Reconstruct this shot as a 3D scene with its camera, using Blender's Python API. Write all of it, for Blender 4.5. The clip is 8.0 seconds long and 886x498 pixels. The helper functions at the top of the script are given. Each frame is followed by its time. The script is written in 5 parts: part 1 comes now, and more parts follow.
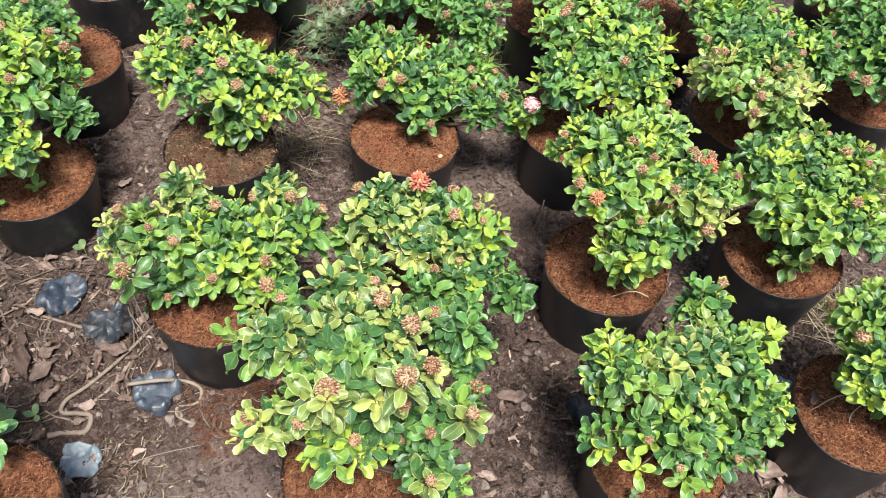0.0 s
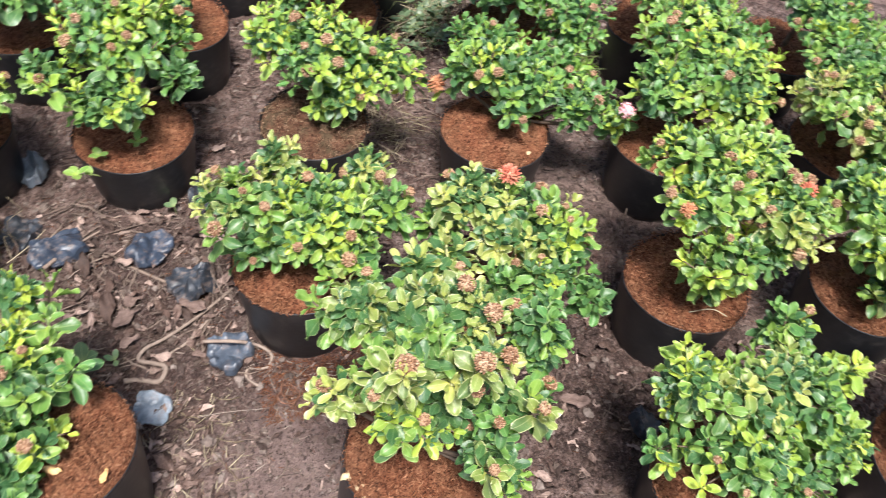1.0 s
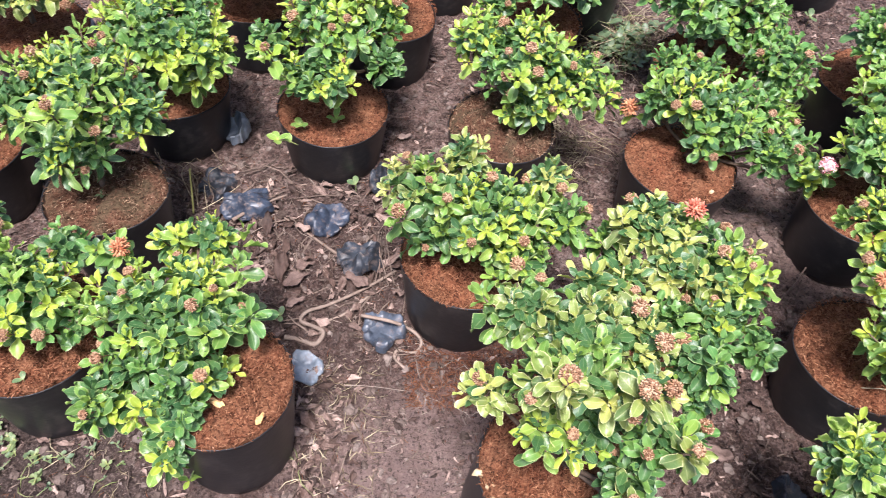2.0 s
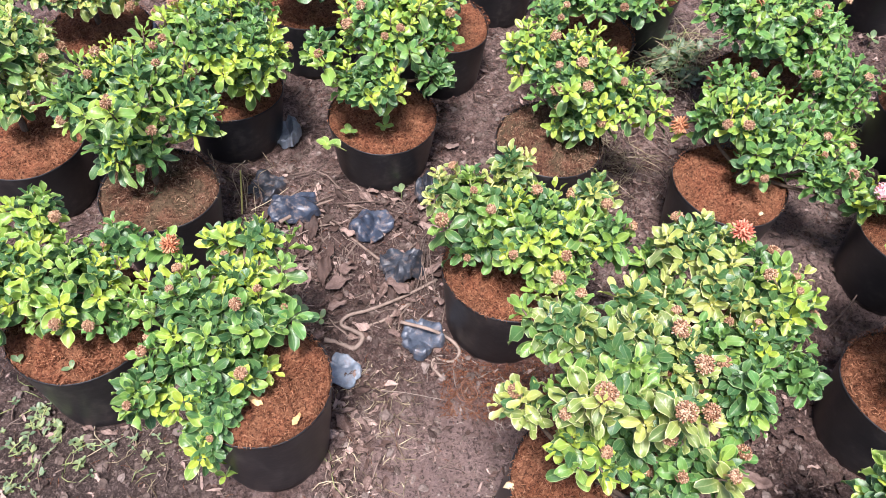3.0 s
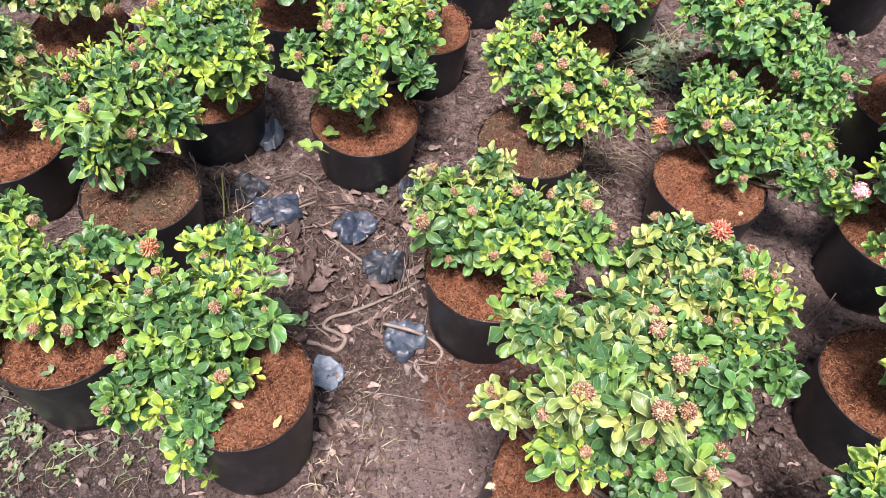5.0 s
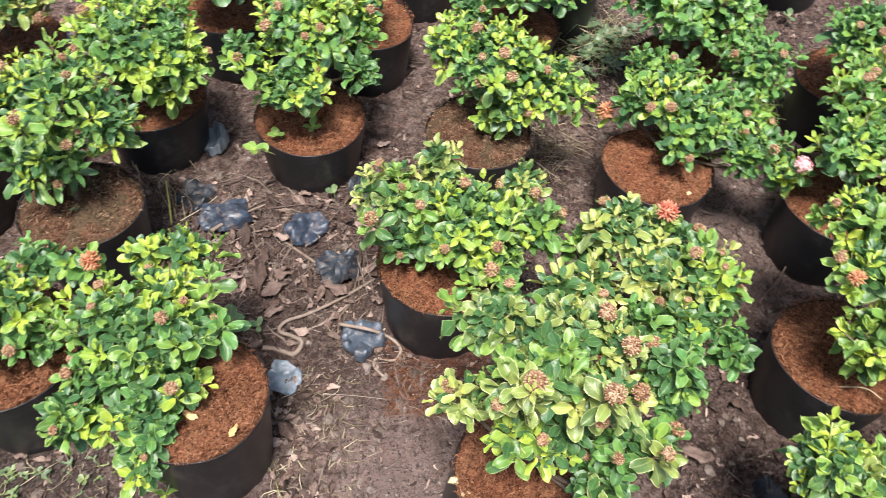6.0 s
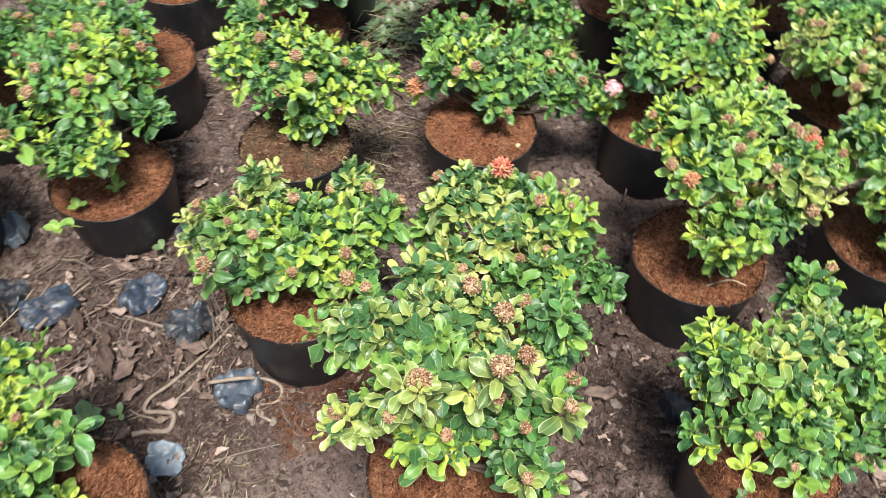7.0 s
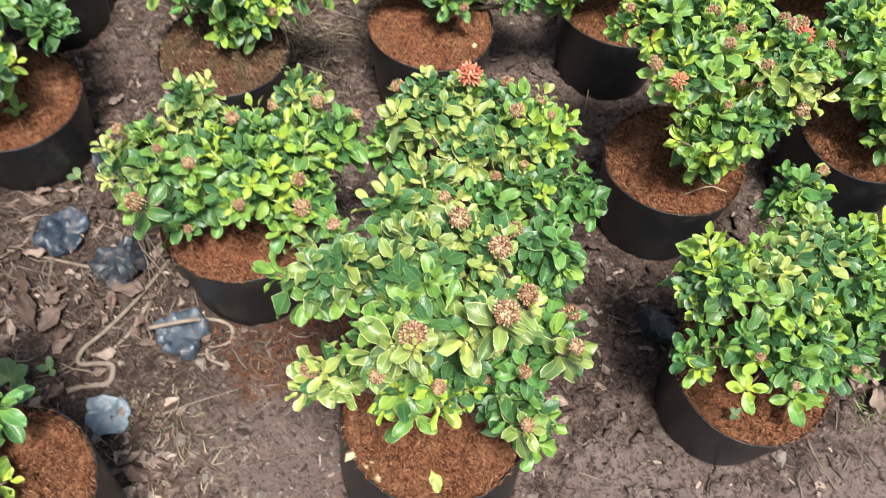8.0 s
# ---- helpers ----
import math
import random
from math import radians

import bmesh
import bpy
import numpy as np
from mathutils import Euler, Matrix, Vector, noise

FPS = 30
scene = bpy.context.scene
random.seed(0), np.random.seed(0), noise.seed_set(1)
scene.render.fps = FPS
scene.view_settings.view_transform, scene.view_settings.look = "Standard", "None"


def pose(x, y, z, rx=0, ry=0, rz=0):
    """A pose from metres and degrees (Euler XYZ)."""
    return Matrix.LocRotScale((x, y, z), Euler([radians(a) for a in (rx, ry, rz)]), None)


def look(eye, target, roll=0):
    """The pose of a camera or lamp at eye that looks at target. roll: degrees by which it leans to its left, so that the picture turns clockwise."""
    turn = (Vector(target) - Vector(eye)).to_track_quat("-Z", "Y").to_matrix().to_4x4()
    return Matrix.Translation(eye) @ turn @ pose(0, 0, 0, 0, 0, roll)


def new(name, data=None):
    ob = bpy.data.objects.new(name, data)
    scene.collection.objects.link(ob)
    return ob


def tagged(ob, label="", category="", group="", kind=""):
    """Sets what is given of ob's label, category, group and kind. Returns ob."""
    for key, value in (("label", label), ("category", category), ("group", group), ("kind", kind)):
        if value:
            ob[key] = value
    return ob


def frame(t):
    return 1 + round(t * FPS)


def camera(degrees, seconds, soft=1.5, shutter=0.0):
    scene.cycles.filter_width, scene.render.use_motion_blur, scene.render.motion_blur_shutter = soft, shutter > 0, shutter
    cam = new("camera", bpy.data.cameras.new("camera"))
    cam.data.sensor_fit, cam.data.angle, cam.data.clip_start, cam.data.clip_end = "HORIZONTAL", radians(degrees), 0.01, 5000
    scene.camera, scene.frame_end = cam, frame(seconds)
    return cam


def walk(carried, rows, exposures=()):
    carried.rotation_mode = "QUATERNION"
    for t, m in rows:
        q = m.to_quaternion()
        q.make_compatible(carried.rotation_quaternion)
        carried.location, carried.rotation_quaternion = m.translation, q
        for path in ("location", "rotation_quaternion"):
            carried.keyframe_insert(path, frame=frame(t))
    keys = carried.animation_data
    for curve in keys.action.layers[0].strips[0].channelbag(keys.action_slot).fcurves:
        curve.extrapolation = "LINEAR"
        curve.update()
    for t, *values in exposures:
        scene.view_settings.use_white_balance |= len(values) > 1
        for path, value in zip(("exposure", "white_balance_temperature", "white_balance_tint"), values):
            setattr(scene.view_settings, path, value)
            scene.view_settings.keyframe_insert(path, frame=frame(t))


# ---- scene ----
cam = camera(59.77, 8.0, 0.65, 0.4)
PATH = [
    (0, (0.1782, 0.3262, 1.6909), (0.8302, 1.4093, 0.1411), 7.35),
    (0.5, (0.154, 0.3279, 1.6836), (0.7573, 1.4352, 0.1312), 7.87),
    (1, (0.1309, 0.3253, 1.6777), (0.6369, 1.4656, 0.1144), 8.20),
    (1.5, (0.0875, 0.3208, 1.6763), (0.3937, 1.5232, 0.1077), 6.80),
    (2, (0.0578, 0.3132, 1.676), (0.221, 1.5444, 0.1083), 6.12),
    (2.2, (0.0517, 0.3151, 1.6822), (0.1902, 1.5468, 0.1126), 5.72),
    (3.3, (0.0648, 0.3085, 1.6838), (0.0981, 1.5637, 0.1271), 4.50),
    (3.5, (0.065, 0.3087, 1.6856), (0.0986, 1.562, 0.1274), 4.66),
    (4, (0.0665, 0.3072, 1.6894), (0.1012, 1.5631, 0.1333), 4.65),
    (4.5, (0.0741, 0.3086, 1.6895), (0.1256, 1.5644, 0.1337), 4.83),
    (4.7, (0.0748, 0.3083, 1.6895), (0.1415, 1.5631, 0.1335), 5.02),
    (5.8, (0.1003, 0.3127, 1.6779), (0.2268, 1.5623, 0.1215), 4.99),
    (6, (0.1081, 0.3146, 1.6775), (0.2779, 1.557, 0.1194), 5.15),
    (6.5, (0.1296, 0.3164, 1.6744), (0.4442, 1.5397, 0.1237), 3.81),
    (7, (0.1505, 0.3559, 1.6191), (0.6576, 1.5163, 0.0711), 0.39),
    (7.5, (0.1415, 0.4508, 1.5598), (0.6879, 1.4826, -0.0641), -0.46),
    (8, (0.1364, 0.5047, 1.5179), (0.7257, 1.3902, -0.1758), 5.74),
]
walk(cam, [(t, look(eye, target, roll)) for t, eye, target, roll in PATH], [(0, 1.16, 6450, 6), (2, 1.31, 6250, 21), (4.5, 1.28, 6200, 22), (6, 1.18, 6450, 11), (8, 1.10, 6450, 4)])

# ---- world and sun: a bright hazy day ----
SUN_ELEVATION, SUN_ROTATION = radians(70), radians(195)
world = bpy.data.worlds.new("hazy_sky")
scene.world = world
world.use_nodes = True
wn = world.node_tree.nodes
sky = wn.new("ShaderNodeTexSky")
sky.sky_type, sky.sun_disc, sky.sun_elevation, sky.sun_rotation = "NISHITA", False, SUN_ELEVATION, SUN_ROTATION
sky.dust_density, sky.air_density = 3.0, 1.0
wn["Background"].inputs[1].default_value = 0.10
world.node_tree.links.new(sky.outputs[0], wn["Background"].inputs[0])
sun_light = bpy.data.lights.new("sun", "SUN")
sun_light.energy, sun_light.angle, sun_light.color = 4.1, radians(13), (1.0, 0.97, 0.91)
sun = new("sun", sun_light)
toward = Vector((math.sin(SUN_ROTATION) * math.cos(SUN_ELEVATION), math.cos(SUN_ROTATION) * math.cos(SUN_ELEVATION), math.sin(SUN_ELEVATION)))
sun.matrix_world = look(toward * 20, (0, 0, 0))


# ---- materials ----
class Mat:
    """A node material in the making."""

    def __init__(self, name, rough=0.6, spec=0.5):
        self.m = bpy.data.materials.new(name)
        self.m.use_nodes = True
        self.t = self.m.node_tree
        self.b = self.t.nodes["Principled BSDF"]
        self.b.inputs["Roughness"].default_value = rough
        self.b.inputs["Specular IOR Level"].default_value = spec

    def node(self, kind, **values):
        n = self.t.nodes.new("ShaderNode" + kind)
        for k, v in values.items():
            n.inputs[k.replace("_", " ")].default_value = v
        return n

    def link(self, a, b):
        self.t.links.new(a, b)

    def noise(self, scale, detail=4.0, rough=0.6, space="Object"):
        n = self.node("TexNoise", Scale=scale, Detail=detail, Roughness=rough)
        if space == "World":
            self.link(self.node("NewGeometry").outputs["Position"], n.inputs["Vector"])
        else:
            self.link(self.node("TexCoord").outputs["Object"], n.inputs["Vector"])
        return n.outputs["Fac"]

    def ramp(self, fac, stops):
        n = self.node("ValToRGB")
        e = n.color_ramp.elements
        while len(e) < len(stops):
            e.new(0.5)
        for el, (p, c) in zip(e, stops):
            el.position, el.color = p, (*c, 1)
        self.link(fac, n.inputs[0])
        return n.outputs[0]

    def mix(self, fac, a, b):
        n = self.node("Mix")
        n.data_type = "RGBA"
        for sock, v in ((n.inputs[0], fac), (n.inputs[6], a), (n.inputs[7], b)):
            if isinstance(v, (int, float)):
                sock.default_value = v
            elif isinstance(v, tuple):
                sock.default_value = (*v, 1)
            else:
                self.link(v, sock)
        return n.outputs[2]

    def math(self, op, a, b=0.0, c=0.0):
        n = self.node("Math")
        n.operation = op
        for sock, v in zip(n.inputs, (a, b, c)):
            if isinstance(v, (int, float)):
                sock.default_value = v
            else:
                self.link(v, sock)
        return n.outputs[0]

    def color(self, out):
        self.link(out, self.b.inputs["Base Color"])

    def bump(self, fac, strength=0.4, dist=0.004):
        n = self.node("Bump", Strength=strength, Distance=dist)
        self.link(fac, n.inputs["Height"])
        self.link(n.outputs[0], self.b.inputs["Normal"])

    def chance(self):
        """A number of its own for each object and each loose piece."""
        a = self.node("ObjectInfo").outputs["Random"]
        b = self.node("NewGeometry").outputs["Random Per Island"]
        return self.math("FRACT", self.math("ADD", a, self.math("MULTIPLY", b, 3.7)))


def leaf_material(name, base, alt, edge, edge_amount, rough=0.40, clear=0.3):
    k = Mat(name, rough, 0.5)
    base, alt, edge = ((c[0], c[1], c[2] * q) for c, q in ((base, 1.3), (alt, 1.3), (edge, 0.95)))
    uv = k.node("UVMap").outputs[0]
    sep = k.node("SeparateXYZ")
    k.link(uv, sep.inputs[0])
    u, v = sep.outputs[0], sep.outputs[1]
    col = k.mix(k.chance(), base, alt)
    patch = k.ramp(k.noise(55, 3), [(0.35, (0, 0, 0)), (0.65, (1, 1, 1))])
    col = k.mix(k.math("MULTIPLY", patch, 0.36), col, tuple(x * 0.5 for x in base))
    fleck = k.ramp(k.noise(420, 3, 0.7), [(0.52, (0, 0, 0)), (0.66, (1, 1, 1))])
    col = k.mix(k.math("MULTIPLY", fleck, 0.10), col, edge)
    heart = k.math("MULTIPLY", k.math("MAXIMUM", k.math("SUBTRACT", 0.42, v), 0.0), 1.3)
    col = k.mix(heart, col, tuple(min(1, x * s) for x, s in zip(alt, (1.75, 1.4, 1.0))))
    off = k.math("ABSOLUTE", k.math("SUBTRACT", u, 0.5))
    wander = k.math("MULTIPLY", k.math("SUBTRACT", k.noise(160, 2), 0.5), 0.13)
    rim = k.math("MULTIPLY", k.math("MINIMUM", k.math("MULTIPLY", k.math("MAXIMUM", k.math("SUBTRACT", k.math("ADD", k.math("MAXIMUM", off, k.math("SUBTRACT", v, 0.53)), wander), 0.425), 0.0), 17.0), 1.0), edge_amount)
    col = k.mix(rim, col, edge)
    vein = k.math("LESS_THAN", off, 0.03)
    col = k.mix(k.math("MULTIPLY", vein, 0.28), col, edge)
    ribs = k.math("SINE", k.math("MULTIPLY", k.math("SUBTRACT", v, k.math("MULTIPLY", off, 0.45)), 46.0))
    k.color(col)
    k.bump(k.math("ADD", k.math("MULTIPLY", ribs, 0.16), k.math("MULTIPLY", patch, 0.5)), 0.3, 0.0014)
    tr = k.node("BsdfTranslucent")
    bright = k.mix(0.5, col, (min(1, base[0] * 2.6), min(1, base[1] * 2.0), base[2] * 0.8))
    k.link(bright, tr.inputs[0])
    mix = k.node("MixShader")
    mix.inputs[0].default_value = clear
    k.link(k.b.outputs[0], mix.inputs[1])
    k.link(tr.outputs[0], mix.inputs[2])
    k.link(mix.outputs[0], k.t.nodes["Material Output"].inputs[0])
    return k.m


LEAF = {
    ("bright", "young"): leaf_material("young_leaf_bright", (0.235, 0.395, 0.040), (0.335, 0.465, 0.05), (0.56, 0.61, 0.26), 0.5),
    ("bright", "middle"): leaf_material("middle_leaf_bright", (0.130, 0.275, 0.042), (0.225, 0.365, 0.052), (0.47, 0.54, 0.23), 0.75),
    ("bright", "grown"): leaf_material("grown_leaf_bright", (0.055, 0.148, 0.031), (0.115, 0.222, 0.041), (0.40, 0.48, 0.22), 0.7),
    ("pale", "young"): leaf_material("young_leaf_pale", (0.33, 0.41, 0.072), (0.44, 0.485, 0.115), (0.70, 0.67, 0.38), 0.7),
    ("pale", "middle"): leaf_material("middle_leaf_pale", (0.185, 0.275, 0.050), (0.300, 0.365, 0.075), (0.66, 0.65, 0.36), 0.9),
    ("pale", "grown"): leaf_material("grown_leaf_pale", (0.090, 0.165, 0.038), (0.180, 0.245, 0.055), (0.60, 0.59, 0.31), 0.9),
    ("fresh", "young"): leaf_material("young_leaf_fresh", (0.29, 0.430, 0.040), (0.40, 0.51, 0.05), (0.60, 0.64, 0.28), 0.6),
    ("fresh", "middle"): leaf_material("middle_leaf_fresh", (0.180, 0.330, 0.045), (0.285, 0.420, 0.058), (0.56, 0.61, 0.26), 0.85),
    ("fresh", "grown"): leaf_material("grown_leaf_fresh", (0.075, 0.185, 0.036), (0.155, 0.270, 0.046), (0.49, 0.55, 0.24), 0.8),
    ("deep", "young"): leaf_material("young_leaf_deep", (0.155, 0.305, 0.040), (0.235, 0.375, 0.05), (0.48, 0.56, 0.21), 0.5),
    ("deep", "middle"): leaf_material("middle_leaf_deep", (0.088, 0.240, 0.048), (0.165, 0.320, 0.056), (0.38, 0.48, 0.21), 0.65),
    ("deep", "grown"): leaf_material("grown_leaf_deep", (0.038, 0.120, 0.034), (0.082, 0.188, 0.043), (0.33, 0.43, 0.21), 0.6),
}


def plain(name, stops, scale, rough=0.7, bump=0.3, spec=0.4, island=0.0, dist=0.002, fine=6.0):
    """A mottled surface: two scales of noise between the given colours."""
    k = Mat(name, rough, spec)
    n = k.math("ADD", k.math("MULTIPLY", k.noise(scale, 5), 0.65), k.math("MULTIPLY", k.noise(scale * fine, 3), 0.35))
    if island:
        n = k.math("ADD", n, k.math("MULTIPLY", k.math("SUBTRACT", k.chance(), 0.5), island))
    k.color(k.ramp(n, stops))
    k.bump(k.noise(scale * fine, 4), bump, dist)
    return k.m


PLASTIC = plain("black_plastic", [(0.34, (0.008, 0.0085, 0.010)), (0.54, (0.0145, 0.0145, 0.016)), (0.70, (0.046, 0.041, 0.038))], 9, 0.40, 0.25, 0.4)


def coir_material(name, stops, old):
    """Matted coconut fibre; old mulch is greyer, with green film in patches."""
    k = Mat(name, 0.95, 0.1)
    fine, mid, big = k.noise(210, 6, 0.75), k.noise(60, 5, 0.7), k.noise(13, 4)
    n = k.math("ADD", k.math("MULTIPLY", fine, 0.5), k.math("ADD", k.math("MULTIPLY", mid, 0.3), k.math("MULTIPLY", big, 0.2)))
    col = k.ramp(n, stops)
    film = k.ramp(k.noise(17, 5, 0.7), [(0.44, (0, 0, 0)), (0.58, (1, 1, 1))])
    col = k.mix(k.math("MULTIPLY", film, old), col, (0.095, 0.088, 0.052))
    pits = k.ramp(k.noise(120, 5, 0.7), [(0.38, (1, 1, 1)), (0.46, (0, 0, 0))])
    col = k.mix(k.math("MULTIPLY", pits, 0.7), col, (0.025, 0.011, 0.008))
    k.color(col)
    k.bump(k.math("ADD", fine, mid), 1.0, 0.012)
    return k.m


COIR = coir_material("coir", [(0.39, (0.085, 0.029, 0.015)), (0.49, (0.235, 0.088, 0.045)), (0.59, (0.42, 0.195, 0.105))], 0.2)
OLDCOIR = coir_material("old_coir", [(0.40, (0.055, 0.026, 0.017)), (0.50, (0.150, 0.072, 0.043)), (0.60, (0.28, 0.155, 0.10))], 0.6)
FIBRE = plain("coir_fibre", [(0.15, (0.08, 0.029, 0.014)), (0.5, (0.235, 0.092, 0.046)), (0.9, (0.42, 0.21, 0.115))], 40, 0.85, 0.2, 0.2, 0.8)
OLDFIBRE = plain("old_coir_fibre", [(0.15, (0.07, 0.034, 0.02)), (0.5, (0.19, 0.10, 0.06)), (0.9, (0.40, 0.28, 0.18))], 40, 0.85, 0.2, 0.2, 0.9)
BARK = plain("bark", [(0.3, (0.06, 0.04, 0.028)), (0.7, (0.17, 0.125, 0.09))], 70, 0.85, 0.6, 0.2)
BUD = plain("flower_bud", [(0.15, (0.16, 0.076, 0.040)), (0.5, (0.31, 0.175, 0.098)), (0.85, (0.47, 0.32, 0.205))], 90, 0.6, 0.2, 0.3, 0.8)
RED = plain("red_flower", [(0.15, (0.33, 0.060, 0.035)), (0.85, (0.66, 0.27, 0.17))], 90, 0.6, 0.2, 0.3, 0.7)
ORANGE = plain("orange_flower", [(0.15, (0.30, 0.10, 0.045)), (0.85, (0.58, 0.30, 0.16))], 90, 0.6, 0.2, 0.3, 0.7)
PINK = plain("pink_flower", [(0.25, (0.66, 0.22, 0.26)), (0.75, (0.80, 0.56, 0.54))], 60, 0.6, 0.1, 0.3, 1.0)
DRYLEAF = plain("dry_leaf", [(0.12, (0.032, 0.020, 0.016)), (0.5, (0.082, 0.050, 0.039)), (0.95, (0.34, 0.25, 0.21))], 45, 0.75, 0.5, 0.3, 0.9)
PALELEAF = plain("pale_dry_leaf", [(0.2, (0.085, 0.055, 0.045)), (0.5, (0.19, 0.132, 0.11)), (0.85, (0.34, 0.255, 0.215))], 45, 0.75, 0.6, 0.3, 0.6)
YELLOWLEAF = plain("fallen_yellow_leaf", [(0.3, (0.46, 0.26, 0.10)), (0.7, (0.62, 0.42, 0.20))], 60, 0.6, 0.3, 0.3, 0.5)
ROOT = plain("dry_root", [(0.2, (0.10, 0.072, 0.058)), (0.8, (0.27, 0.21, 0.17))], 50, 0.85, 0.5, 0.2, 0.4)
TWIG = plain("dead_twig", [(0.2, (0.052, 0.036, 0.029)), (0.8, (0.20, 0.15, 0.12))], 50, 0.85, 0.5, 0.2, 0.6)
RUSTROOT = plain("rusty_root", [(0.2, (0.07, 0.032, 0.02)), (0.8, (0.20, 0.10, 0.065))], 50, 0.85, 0.5, 0.2, 0.6)
STRAW = plain("straw", [(0.2, (0.15, 0.115, 0.07)), (0.8, (0.40, 0.34, 0.23))], 40, 0.8, 0.2, 0.2, 0.8)


def bag_material(name, dark, light, mud, rough):
    """Thin plastic film with a dull sheen and dried mud in patches."""
    k = Mat(name, rough, 0.5)
    col = k.mix(k.ramp(k.noise(32, 5), [(0.35, (0, 0, 0)), (0.65, (1, 1, 1))]), dark, light)
    dirt = k.math("MULTIPLY", k.ramp(k.noise(48, 6, 0.75), [(0.52, (0, 0, 0)), (0.66, (1, 1, 1))]), mud)
    k.color(k.mix(dirt, col, (0.19, 0.14, 0.115)))
    k.link(k.math("ADD", k.math("MULTIPLY", dirt, 0.4), rough), k.b.inputs["Roughness"])
    k.bump(k.noise(45, 2), 0.35, 0.004)
    return k.m


BAG = bag_material("weathered_bag", (0.014, 0.020, 0.033), (0.036, 0.050, 0.076), 0.6, 0.44)
DARKBAG = bag_material("dark_bag", (0.010, 0.012, 0.016), (0.032, 0.040, 0.052), 0.55, 0.46)
SLATEBAG = bag_material("slate_bag", (0.028, 0.037, 0.052), (0.072, 0.090, 0.118), 0.45, 0.42)
PALEBAG = bag_material("grey_bag", (0.085, 0.105, 0.13), (0.20, 0.24, 0.28), 0.4, 0.42)
STONE = plain("clod", [(0.15, (0.045, 0.032, 0.026)), (0.5, (0.115, 0.087, 0.074)), (0.9, (0.22, 0.18, 0.158))], 90, 0.95, 0.9, 0.1, 0.6)
SHELL = plain("pale_shell", [(0.3, (0.38, 0.29, 0.16)), (0.7, (0.58, 0.47, 0.29))], 50, 0.6, 0.3, 0.3)
DULLSTRAW = plain("dull_straw", [(0.2, (0.10, 0.075, 0.062)), (0.8, (0.30, 0.24, 0.20))], 40, 0.85, 0.2, 0.2, 0.8)
WEED = leaf_material("weed_leaf", (0.075, 0.15, 0.055), (0.17, 0.25, 0.09), (0.36, 0.42, 0.2), 0.4)
CREEPER = leaf_material("creeping_weed_leaf", (0.12, 0.19, 0.06), (0.23, 0.29, 0.10), (0.36, 0.42, 0.2), 0.3)
DUSTYWEED = leaf_material("dusty_weed_leaf", (0.085, 0.15, 0.062), (0.15, 0.22, 0.09), (0.22, 0.26, 0.15), 0.3)
GRASS = leaf_material("grass_blade", (0.14, 0.24, 0.05), (0.32, 0.36, 0.12), (0.42, 0.42, 0.2), 0.3)


